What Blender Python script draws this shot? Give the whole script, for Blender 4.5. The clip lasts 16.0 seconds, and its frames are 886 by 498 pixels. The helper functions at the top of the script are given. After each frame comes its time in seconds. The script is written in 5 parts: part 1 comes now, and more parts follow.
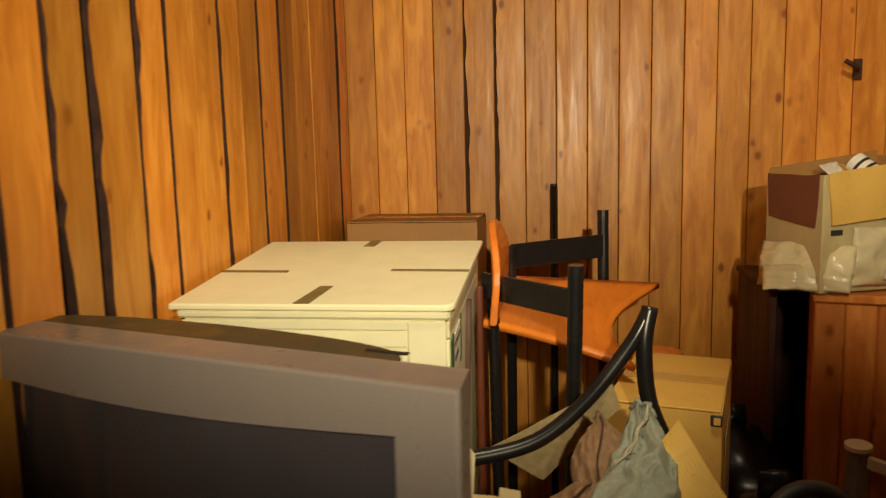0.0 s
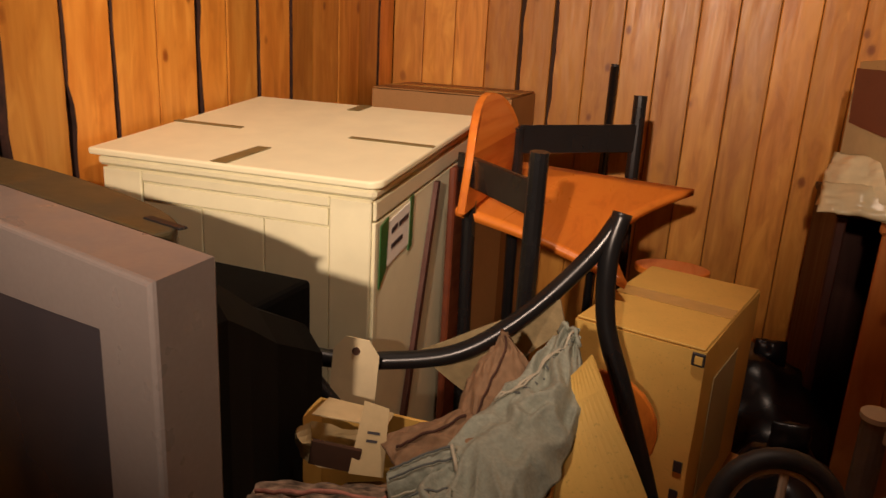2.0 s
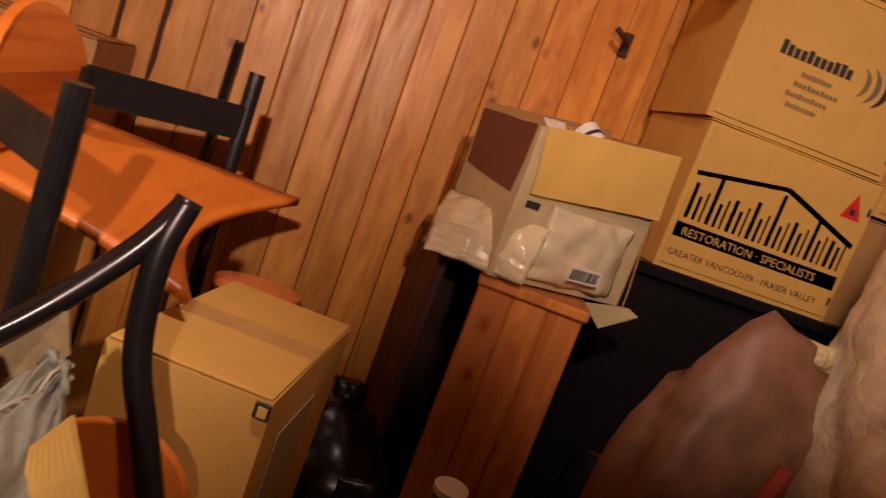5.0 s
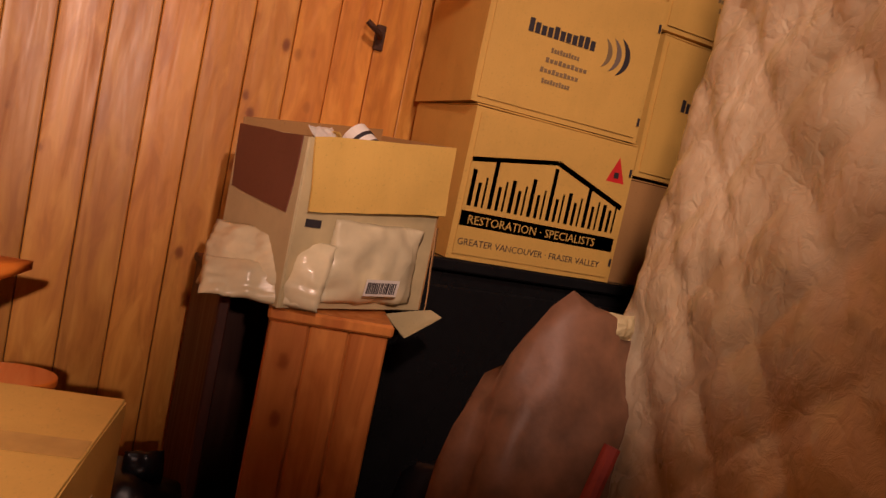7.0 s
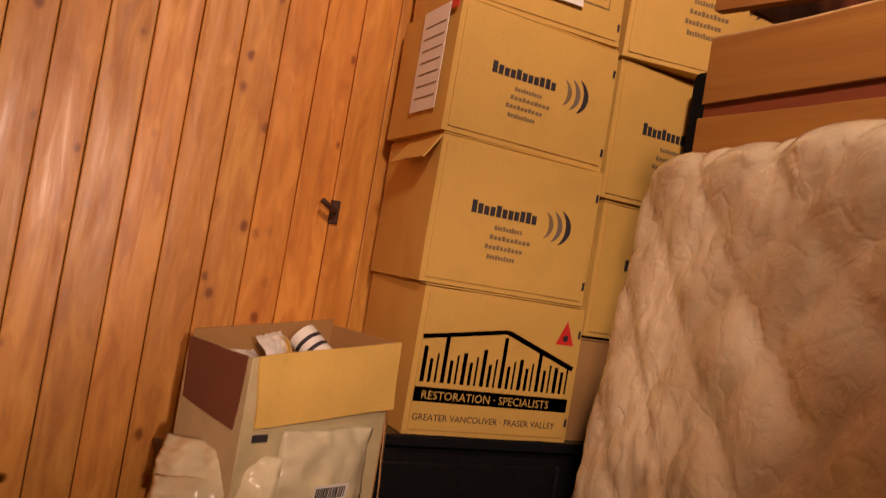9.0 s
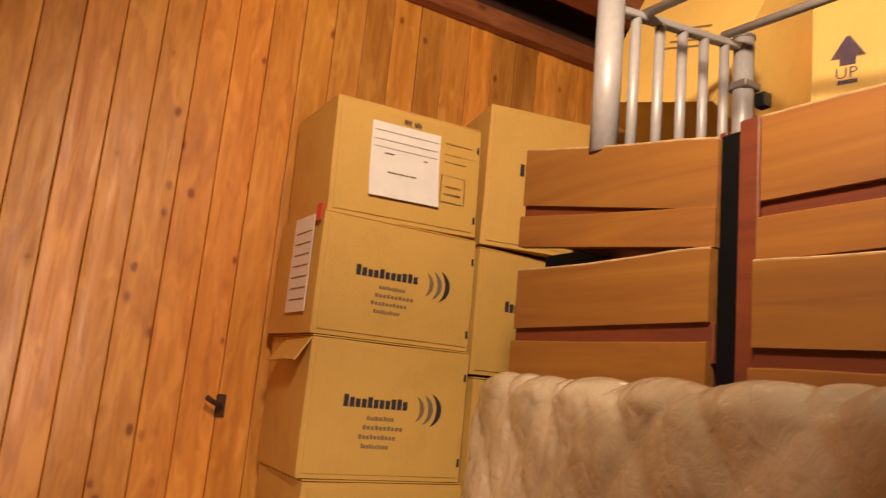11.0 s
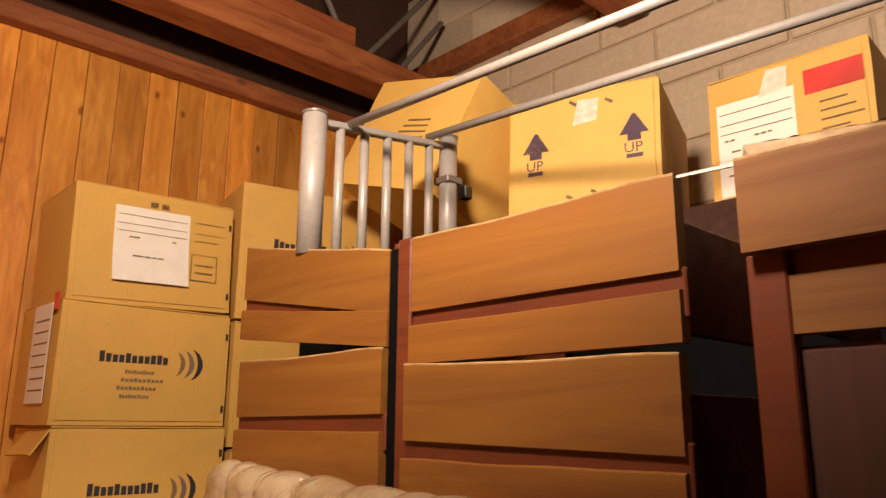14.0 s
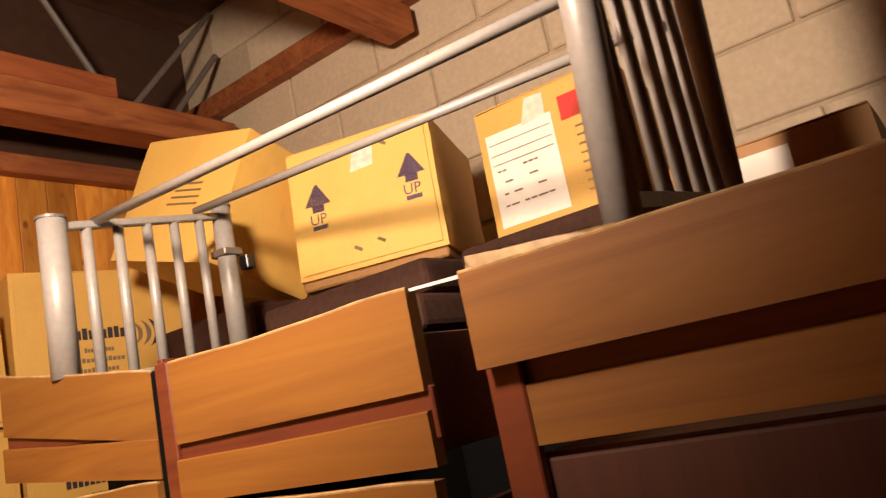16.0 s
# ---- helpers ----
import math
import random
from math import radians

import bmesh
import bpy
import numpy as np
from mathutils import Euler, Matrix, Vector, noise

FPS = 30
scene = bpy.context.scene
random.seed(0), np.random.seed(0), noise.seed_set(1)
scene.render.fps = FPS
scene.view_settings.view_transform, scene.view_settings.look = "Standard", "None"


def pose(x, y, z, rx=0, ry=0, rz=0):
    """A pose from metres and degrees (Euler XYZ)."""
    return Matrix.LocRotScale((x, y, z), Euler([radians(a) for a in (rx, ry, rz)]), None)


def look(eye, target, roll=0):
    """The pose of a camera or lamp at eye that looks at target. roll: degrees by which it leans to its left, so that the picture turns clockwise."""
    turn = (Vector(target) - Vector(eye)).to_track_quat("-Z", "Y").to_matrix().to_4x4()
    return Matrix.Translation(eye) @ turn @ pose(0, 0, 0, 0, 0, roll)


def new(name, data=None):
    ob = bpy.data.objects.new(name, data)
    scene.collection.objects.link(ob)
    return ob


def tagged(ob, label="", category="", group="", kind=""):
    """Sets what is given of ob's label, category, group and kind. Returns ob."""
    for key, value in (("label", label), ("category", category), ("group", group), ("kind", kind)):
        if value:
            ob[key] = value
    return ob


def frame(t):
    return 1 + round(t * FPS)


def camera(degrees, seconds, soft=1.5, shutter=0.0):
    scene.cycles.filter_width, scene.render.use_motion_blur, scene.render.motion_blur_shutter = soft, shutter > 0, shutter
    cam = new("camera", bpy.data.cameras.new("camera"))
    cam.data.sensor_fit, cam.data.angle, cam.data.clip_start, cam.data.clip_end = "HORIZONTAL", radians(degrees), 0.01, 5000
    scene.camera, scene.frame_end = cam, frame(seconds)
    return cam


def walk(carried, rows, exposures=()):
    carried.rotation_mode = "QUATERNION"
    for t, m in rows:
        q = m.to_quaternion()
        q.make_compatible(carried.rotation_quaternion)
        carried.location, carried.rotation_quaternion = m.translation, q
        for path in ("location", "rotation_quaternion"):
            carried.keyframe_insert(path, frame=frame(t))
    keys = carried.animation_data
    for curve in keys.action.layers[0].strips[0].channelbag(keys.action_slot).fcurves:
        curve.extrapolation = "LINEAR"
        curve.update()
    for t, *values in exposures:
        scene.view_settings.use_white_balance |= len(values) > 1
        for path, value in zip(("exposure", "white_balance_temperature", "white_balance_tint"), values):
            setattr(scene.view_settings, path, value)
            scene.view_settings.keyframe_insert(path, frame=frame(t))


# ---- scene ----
cam = camera(61.4, 16.0, 1.25, 0.4)
PATH = [
    (0, (0.646, 0.206, 1.166), (0.346, 2.167, 0.908), -1.4),
    (0.5, (0.773, 0.349, 1.165), (0.329, 2.28, 0.891), -1.0),
    (1, (0.83, 0.409, 1.148), (0.187, 2.266, 0.777), -0.8),
    (1.5, (0.86, 0.438, 1.138), (0.213, 2.273, 0.677), 3.0),
    (2, (0.875, 0.453, 1.127), (0.275, 2.275, 0.561), 3.2),
    (2.5, (0.855, 0.464, 1.109), (0.453, 2.337, 0.537), 3.1),
    (3, (0.865, 0.493, 1.089), (0.469, 2.36, 0.492), 6.0),
    (3.5, (0.889, 0.58, 1.073), (0.571, 2.462, 0.477), 9.8),
    (4, (0.881, 0.654, 1.049), (0.791, 2.566, 0.468), 14.3),
    (4.5, (0.881, 0.689, 1.049), (1.066, 2.635, 0.627), 21.5),
    (5, (0.898, 0.735, 1.056), (1.276, 2.671, 0.729), 20.1),
    (7.3, (0.922, 0.832, 1.09), (1.847, 2.598, 0.937), 10.9),
    (7.5, (0.919, 0.83, 1.105), (1.853, 2.593, 0.978), 10.3),
    (8, (0.89, 0.804, 1.16), (1.804, 2.582, 1.104), 10.9),
    (10.3, (0.989, 0.653, 1.418), (1.881, 2.422, 1.696), 6.6),
    (10.5, (0.967, 0.615, 1.441), (1.879, 2.367, 1.759), 5.9),
    (11, (0.979, 0.554, 1.48), (1.96, 2.259, 1.841), 5.5),
    (11.5, (0.999, 0.522, 1.517), (2.111, 2.145, 1.876), 5.8),
    (12, (1.009, 0.475, 1.537), (2.173, 2.045, 1.957), 5.4),
    (12.5, (1.019, 0.429, 1.548), (2.21, 1.984, 1.951), 4.9),
    (13, (1.04, 0.397, 1.562), (2.286, 1.898, 2.001), 3.4),
    (13.5, (1.049, 0.352, 1.571), (2.343, 1.804, 2.038), 1.8),
    (14, (1.043, 0.317, 1.58), (2.384, 1.726, 2.041), 0.4),
    (14.5, (1.077, 0.292, 1.619), (2.489, 1.619, 2.114), -1.4),
    (15, (1.118, 0.297, 1.676), (2.666, 1.497, 2.081), -4.7),
    (15.5, (1.129, 0.277, 1.725), (2.718, 1.423, 2.125), -7.7),
    (16, (1.149, 0.227, 1.73), (2.764, 1.341, 2.117), -11.7),
]
EXPOSURES = [(0, 0.0, 6200, -8), (1, -0.05, 6200, 3), (2.5, -0.12, 6350, 26), (5, -0.06, 6400, 38), (8, -0.04, 6500, 40), (10.5, 0.08, 6400, 18), (14, 0.05, 6250, 18), (16, 0.2, 6250, 18)]
walk(cam, [(t, look(eye, target, roll)) for t, eye, target, roll in PATH], EXPOSURES)

# ---- light ----
world = bpy.data.worlds.new("world")
world.use_nodes = True
scene.world = world
world.node_tree.nodes["Background"].inputs[0].default_value = (1.0, 0.48, 0.30, 1)
world.node_tree.nodes["Background"].inputs[1].default_value = 0.042


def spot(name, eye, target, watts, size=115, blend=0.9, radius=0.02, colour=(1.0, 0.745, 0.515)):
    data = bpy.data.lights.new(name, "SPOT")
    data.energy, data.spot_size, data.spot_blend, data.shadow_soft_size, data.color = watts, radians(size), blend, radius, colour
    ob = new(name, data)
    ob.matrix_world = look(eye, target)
    return tagged(ob, "fixed warm spot lamp added out of view over the stored goods", "lamp")


# Four fixed spots, added and unseen, stand in for one moving light.
spot("fill_low", (0.82, -0.50, 1.50), (0.22, 2.5, 1.34), 225, 55, 1.0)
# The mid and side spots only brighten the lid, clothes and cartons.
spot("fill_mid", (0.76, 1.03, 2.25), (0.42, 1.42, 0.80), 46, 62, 0.9, 0.04)
spot("fill_side", (0.98, 0.75, 1.46), (1.74, 2.22, 0.96), 40, 46, 1.0, 0.03)
spot("fill_high", (1.07, 0.70, 2.36), (2.35, 1.46, 2.58), 130, 157, 0.9, 0.09)


# ---- materials ----
def nodes_of(name, rough=0.6, metal=0.0):
    m = bpy.data.materials.new(name)
    m.use_nodes = True
    b = m.node_tree.nodes["Principled BSDF"]
    b.inputs["Roughness"].default_value, b.inputs["Metallic"].default_value = rough, metal
    return m, m.node_tree, b


def link(tree, a, b):
    tree.links.new(a, b)


def coords(tree, scale=(1, 1, 1), shift=True):
    """Object coordinates, scaled, and moved for each object."""
    tc = tree.nodes.new("ShaderNodeTexCoord")
    mp = tree.nodes.new("ShaderNodeMapping")
    mp.inputs["Scale"].default_value = scale
    if shift:
        info = tree.nodes.new("ShaderNodeObjectInfo")
        add = tree.nodes.new("ShaderNodeVectorMath")
        add.operation = "MULTIPLY_ADD"
        comb = tree.nodes.new("ShaderNodeCombineXYZ")
        for i in range(3):
            link(tree, info.outputs["Random"], comb.inputs[i])
        link(tree, comb.outputs[0], add.inputs[0])
        add.inputs[1].default_value = (37.0, 53.0, 71.0)
        link(tree, tc.outputs["Object"], add.inputs[2])
        link(tree, add.outputs[0], mp.inputs[0])
    else:
        link(tree, tc.outputs["Object"], mp.inputs[0])
    return mp.outputs[0]


def noise_tex(tree, vec, scale, detail=4.0, rough=0.55, distort=0.0):
    n = tree.nodes.new("ShaderNodeTexNoise")
    n.inputs["Scale"].default_value, n.inputs["Detail"].default_value = scale, detail
    n.inputs["Roughness"].default_value, n.inputs["Distortion"].default_value = rough, distort
    link(tree, vec, n.inputs["Vector"])
    return n.outputs["Fac"]


def ramp(tree, fac, stops):
    r = tree.nodes.new("ShaderNodeValToRGB")
    while len(r.color_ramp.elements) < len(stops):
        r.color_ramp.elements.new(0.5)
    for e, (p, c) in zip(r.color_ramp.elements, stops):
        e.position = p
        e.color = (*c, 1) if len(c) == 3 else c
    link(tree, fac, r.inputs[0])
    return r.outputs[0]


def mix(tree, fac, a, b, kind="MIX"):
    n = tree.nodes.new("ShaderNodeMix")
    n.data_type, n.blend_type = "RGBA", kind
    for slot, v in ((0, fac), (6, a), (7, b)):
        if isinstance(v, (int, float)):
            n.inputs[slot].default_value = v
        elif isinstance(v, tuple):
            n.inputs[slot].default_value = (*v, 1)
        else:
            link(tree, v, n.inputs[slot])
    return n.outputs[2]


def bump(tree, bsdf, height, strength=0.3, dist=0.002):
    b = tree.nodes.new("ShaderNodeBump")
    b.inputs["Strength"].default_value, b.inputs["Distance"].default_value = strength, dist
    link(tree, height, b.inputs["Height"])
    link(tree, b.outputs[0], bsdf.inputs["Normal"])


def wood(name, light, mid, dark, knots=True, along=2, rough=0.45, tone=0.25, grain=1.0, sheen=0.0):
    """Plain-sawn softwood with long grain, knots and a tone of its own for each piece."""
    m, t, b = nodes_of(name, rough)
    st = [26.0 * grain] * 3
    st[along] = 1.6 * grain
    v = coords(t, tuple(st))
    fine = noise_tex(t, v, 1.0, 6, 0.62, 1.2)
    col = ramp(t, fine, [(0.28, dark), (0.46, mid), (0.68, light)])
    st2 = [7.0] * 3
    st2[along] = 0.9
    big = noise_tex(t, coords(t, tuple(st2)), 1.0, 3)
    col = mix(t, ramp(t, big, [(0.35, (0.0,) * 3), (0.7, (0.55,) * 3)]), col, mid)
    if knots:
        flame = [24.0] * 3
        flame[along] = 5.5
        patch = noise_tex(t, coords(t, tuple(flame)), 1.0, 3, 0.55, 0.8)
        col = mix(t, ramp(t, patch, [(0.50, (0,) * 3), (0.66, (0.7,) * 3)]), col, tuple(min(0.92, c * f) for c, f in zip(light, (1.12, 1.18, 1.15))))
        col = mix(t, ramp(t, patch, [(0.32, (0.6,) * 3), (0.46, (0,) * 3)]), col, dark)
        st3 = [15.0] * 3
        st3[along] = 9.5
        vor = t.nodes.new("ShaderNodeTexVoronoi")
        vor.inputs["Scale"].default_value = 1.0
        link(t, coords(t, tuple(st3)), vor.inputs["Vector"])
        parts = t.nodes.new("ShaderNodeSeparateColor")
        link(t, vor.outputs["Color"], parts.inputs[0])
        size = t.nodes.new("ShaderNodeMath")
        size.operation = "MULTIPLY_ADD"
        link(t, parts.outputs[1], size.inputs[0])
        size.inputs[1].default_value, size.inputs[2].default_value = 1.5, 0.75
        rim = t.nodes.new("ShaderNodeMath")
        rim.operation = "MULTIPLY_ADD"
        link(t, noise_tex(t, coords(t, (60, 60, 60)), 1.0, 3), rim.inputs[0])
        rim.inputs[1].default_value, rim.inputs[2].default_value = 0.16, -0.08
        far = t.nodes.new("ShaderNodeMath")
        far.operation = "MULTIPLY_ADD"
        link(t, vor.outputs["Distance"], far.inputs[0])
        link(t, size.outputs[0], far.inputs[1])
        link(t, rim.outputs[0], far.inputs[2])
        some = ramp(t, vor.outputs["Color"], [(0.44, (0,) * 3), (0.52, (1.0,) * 3)])
        halo = ramp(t, far.outputs[0], [(0.10, (0.55,) * 3), (0.42, (0,) * 3)])
        col = mix(t, mix(t, 1.0, halo, some, "MULTIPLY"), col, dark)
        k = ramp(t, far.outputs[0], [(0.08, (0.9,) * 3), (0.16, (0.7,) * 3), (0.27, (0.0,) * 3)])
        col = mix(t, mix(t, 1.0, k, some, "MULTIPLY"), col, tuple(c * f for c, f in zip(dark, (0.50, 0.36, 0.30))))
    st4 = [3.2] * 3
    st4[along] = 0.8
    stain = noise_tex(t, coords(t, tuple(st4)), 1.0, 4, 0.6)
    col = mix(t, ramp(t, stain, [(0.52, (0,) * 3), (0.72, (0.6,) * 3)]), col, tuple(c * 0.75 for c in dark))
    info = t.nodes.new("ShaderNodeObjectInfo")
    shade = ramp(t, info.outputs["Random"], [(0.0, (1 - tone,) * 3), (0.55, (1.0,) * 3), (1.0, (1 + tone * 0.4, 1.0, 0.92))])
    col = mix(t, 1.0, col, shade, "MULTIPLY")
    link(t, col, b.inputs["Base Color"])
    link(t, ramp(t, fine, [(0.3, (rough + 0.15,) * 3), (0.7, (rough - 0.08,) * 3)]), b.inputs["Roughness"])
    if sheen:
        st5 = [22.0] * 3
        st5[along] = 5.0
        bump(t, b, mix(t, 0.85, fine, noise_tex(t, coords(t, tuple(st5)), 1.0, 2)), 0.45, 0.005)
    else:
        bump(t, b, fine, 0.25, 0.0015)
    return m


def plain(name, colour, rough=0.5, metal=0.0, vary=0.18, scale=30.0, bump_by=0.12, dirt=None):
    """An even surface with grain at two scales."""
    m, t, b = nodes_of(name, rough, metal)
    v = coords(t)
    fine = noise_tex(t, v, scale, 5)
    big = noise_tex(t, v, scale / 9.0, 3)
    col = mix(t, ramp(t, fine, [(0.35, (0,) * 3), (0.7, (1,) * 3)]), tuple(c * (1 - vary) for c in colour), tuple(min(c * (1 + vary * 0.6), 1) for c in colour))
    col = mix(t, ramp(t, big, [(0.40, (0,) * 3), (0.78, (0.5,) * 3)]), col, dirt or tuple(c * (1 - vary * 1.6) for c in colour))
    link(t, col, b.inputs["Base Color"])
    link(t, ramp(t, big, [(0.3, (max(rough - 0.1, 0.05),) * 3), (0.75, (min(rough + 0.12, 1),) * 3)]), b.inputs["Roughness"])
    if bump_by:
        bump(t, b, fine, bump_by, 0.002)
    return m


def cardboard(name, colour):
    """Kraft board: faint flutes, specks, scuffs and soft dents."""
    m, t, b = nodes_of(name, 0.62)
    flutes = noise_tex(t, coords(t, (160, 160, 3)), 1.0, 2)
    v = coords(t)
    specks = noise_tex(t, v, 240, 2)
    scuff = noise_tex(t, v, 9, 5, 0.65)
    col = mix(t, ramp(t, flutes, [(0.35, (0,) * 3), (0.65, (1,) * 3)]), tuple(c * 0.99 for c in colour), tuple(min(c * 1.008, 1) for c in colour))
    col = mix(t, ramp(t, specks, [(0.62, (0,) * 3), (0.75, (0.5,) * 3)]), col, tuple(c * 0.55 for c in colour))
    col = mix(t, ramp(t, scuff, [(0.48, (0,) * 3), (0.75, (0.4,) * 3)]), col, tuple(c * 0.76 for c in colour))
    link(t, col, b.inputs["Base Color"])
    dents = noise_tex(t, v, 6, 3)
    bump(t, b, mix(t, 0.965, flutes, dents), 0.45, 0.012)
    return m


M = {}
M["pine"] = wood("pine_boards", (0.81, 0.385, 0.070), (0.71, 0.298, 0.040), (0.52, 0.185, 0.021), tone=0.30, rough=0.39, sheen=1.0)
M["bark"] = plain("dark_bark", (0.045, 0.016, 0.009), 0.9, vary=0.5, scale=60, bump_by=0.4)
# Near-black without gloss: shade of gaps and hidden sides put into the colour.
M["shade_black"] = plain("shade_black", (0.004, 0.004, 0.004), 0.95, vary=0.2, bump_by=0.0)
M["shade_black"].node_tree.nodes["Principled BSDF"].inputs["Specular IOR Level"].default_value = 0.1
M["gap"] = plain("dark_gap", (0.06, 0.026, 0.012), 0.9)
M["beam"] = wood("red_beam", (0.42, 0.145, 0.045), (0.34, 0.105, 0.03), (0.22, 0.062, 0.02), along=0, rough=0.6)
M["deck"] = wood("roof_deck", (0.11, 0.05, 0.025), (0.08, 0.035, 0.018), (0.05, 0.02, 0.012), along=0, rough=0.7)
M["block"] = plain("cement_block", (0.62, 0.52, 0.37), 0.9, vary=0.10, scale=60, bump_by=0.5)
M["mortar"] = plain("mortar", (0.50, 0.41, 0.29), 0.95, vary=0.12, scale=70)
M["floor"] = plain("concrete_floor", (0.16, 0.13, 0.10), 0.85, scale=20)
M["card"] = cardboard("kraft_card", (0.69, 0.42, 0.092))
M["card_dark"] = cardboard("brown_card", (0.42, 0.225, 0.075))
M["card_light"] = cardboard("light_card", (0.79, 0.51, 0.12))
M["steel"] = plain("grey_steel", (0.20, 0.18, 0.16), 0.5, 0.3, vary=0.15)
M["rust"] = plain("rusty_iron", (0.10, 0.045, 0.025), 0.8, 0.2, vary=0.4, scale=80)
M["foil"] = plain("clear_tape_patch", (0.85, 0.80, 0.66), 0.12, vary=0.2, scale=60, bump_by=0.8)
M["tape"] = plain("brown_tape", (0.60, 0.38, 0.10), 0.22, vary=0.1, scale=40)
M["cream"] = plain("cream_paint", (0.88, 0.85, 0.58), 0.42, vary=0.05, scale=18, bump_by=0.04)
M["olive_tape"] = plain("olive_tape", (0.21, 0.17, 0.07), 0.4)
M["green_tape"] = plain("green_tape", (0.03, 0.13, 0.03), 0.45)
M["paper"] = plain("white_paper", (0.90, 0.87, 0.78), 0.6, vary=0.05, scale=25, bump_by=0.05)
M["ink"] = plain("black_ink", (0.035, 0.03, 0.035), 0.6, vary=0.1)
M["ink_soft"] = plain("faint_ink", (0.25, 0.17, 0.08), 0.65, vary=0.15)
M["ink_grey"] = plain("grey_ink", (0.20, 0.15, 0.11), 0.65, vary=0.1)
M["violet"] = plain("violet_ink", (0.10, 0.06, 0.11), 0.6, vary=0.15)
M["red"] = plain("red_sticker", (0.75, 0.04, 0.03), 0.45, vary=0.1)
M["tv_grey"] = plain("silver_plastic", (0.23, 0.20, 0.185), 0.34, vary=0.06, scale=200, bump_by=0.05)
M["tv_dark"] = plain("dark_plastic", (0.012, 0.011, 0.012), 0.5, vary=0.1, scale=150)
M["orange"] = wood("orange_ply", (0.78, 0.25, 0.03), (0.72, 0.21, 0.022), (0.50, 0.11, 0.012), knots=False, along=1, rough=0.32, tone=0.1, grain=0.9)
M["black"] = plain("black_paint", (0.012, 0.012, 0.013), 0.28, vary=0.15, scale=60, bump_by=0.04)
M["drawer"] = wood("drawer_wood", (0.31, 0.142, 0.026), (0.245, 0.100, 0.016), (0.165, 0.058, 0.009), knots=False, along=1, rough=0.50, tone=0.12, grain=0.7)
M["edge_wood"] = plain("worn_and_lit_edge", (0.52, 0.34, 0.15), 0.5, vary=0.35, scale=40, bump_by=0.3)
M["mahog"] = wood("red_wood", (0.19, 0.052, 0.02), (0.145, 0.036, 0.014), (0.09, 0.02, 0.009), knots=False, along=1, rough=0.4, tone=0.1)
M["column"] = wood("orange_pine", (0.76, 0.30, 0.07), (0.67, 0.235, 0.05), (0.50, 0.145, 0.026), along=2, rough=0.35, tone=0.05)
M["silver"] = plain("silver_tube", (0.40, 0.385, 0.36), 0.42, 0.15, vary=0.10, scale=90, bump_by=0.02)
def quilted(name):
    """Pale ticking under crinkled clear plastic: sharp small creases and broad soft ones."""
    m, t, b = nodes_of(name, 0.2)
    v = coords(t, shift=False)
    big = noise_tex(t, v, 6, 4)
    crease = t.nodes.new("ShaderNodeTexVoronoi")
    crease.feature = "DISTANCE_TO_EDGE"
    crease.inputs["Scale"].default_value = 14
    warp = noise_tex(t, v, 12, 3)
    off = t.nodes.new("ShaderNodeVectorMath")
    off.operation = "MULTIPLY_ADD"
    comb = t.nodes.new("ShaderNodeCombineXYZ")
    for i in range(3):
        link(t, warp, comb.inputs[i])
    link(t, comb.outputs[0], off.inputs[0])
    off.inputs[1].default_value = (0.09, -0.07, 0.08)
    link(t, v, off.inputs[2])
    link(t, off.outputs[0], crease.inputs["Vector"])
    edge = ramp(t, crease.outputs["Distance"], [(0.0, (0,) * 3), (0.10, (0.75,) * 3), (0.4, (1,) * 3)])
    col = mix(t, ramp(t, big, [(0.38, (0,) * 3), (0.62, (1,) * 3)]), (0.70, 0.61, 0.41), (0.46, 0.36, 0.21))
    # A little of the creases' shade is put into the colour.
    col = mix(t, ramp(t, crease.outputs["Distance"], [(0.0, (0.10,) * 3), (0.09, (0,) * 3)]), col, (0.52, 0.44, 0.32))
    link(t, col, b.inputs["Base Color"])
    link(t, ramp(t, warp, [(0.35, (0.10,) * 3), (0.65, (0.36,) * 3)]), b.inputs["Roughness"])
    fine = noise_tex(t, v, 42, 4, 0.6, 1.5)
    bump(t, b, mix(t, 0.72, edge, fine), 0.42, 0.006)
    b.inputs["Coat Weight"].default_value, b.inputs["Coat Roughness"].default_value = 0.6, 0.12
    return m


M["denim"] = plain("pale_denim", (0.31, 0.335, 0.27), 0.9, vary=0.16, scale=220, bump_by=0.5)
M["quilt"] = quilted("quilted_cover")
M["brown_pale"] = plain("faded_brown_cloth", (0.25, 0.15, 0.08), 0.9, vary=0.2, scale=70, bump_by=0.4)
M["denim_dark"] = plain("worn_dark_denim", (0.13, 0.145, 0.14), 0.95, vary=0.2, scale=80, bump_by=0.3)
M["grey_cloth"] = plain("grey_cotton", (0.34, 0.30, 0.23), 0.9, vary=0.2, scale=50, bump_by=0.3)
M["tag_card"] = plain("cream_tag", (0.80, 0.68, 0.42), 0.6, vary=0.08, scale=30)
M["khaki"] = plain("khaki_cloth", (0.36, 0.28, 0.14), 0.9, vary=0.25, scale=60, bump_by=0.4)
M["brown"] = plain("brown_cloth", (0.065, 0.026, 0.015), 0.9, vary=0.25, scale=60, bump_by=0.4)
M["floral"] = plain("floral_cloth", (0.27, 0.19, 0.13), 0.9, vary=0.85, scale=60, bump_by=0.3, dirt=(0.10, 0.09, 0.07))
M["plastic_bag"] = plain("cloudy_bag", (0.82, 0.73, 0.46), 0.26, vary=0.18, scale=14, bump_by=0.25)
M["dark_bag"] = plain("dark_bag", (0.012, 0.012, 0.016), 0.3, vary=0.3, scale=12, bump_by=0.4)
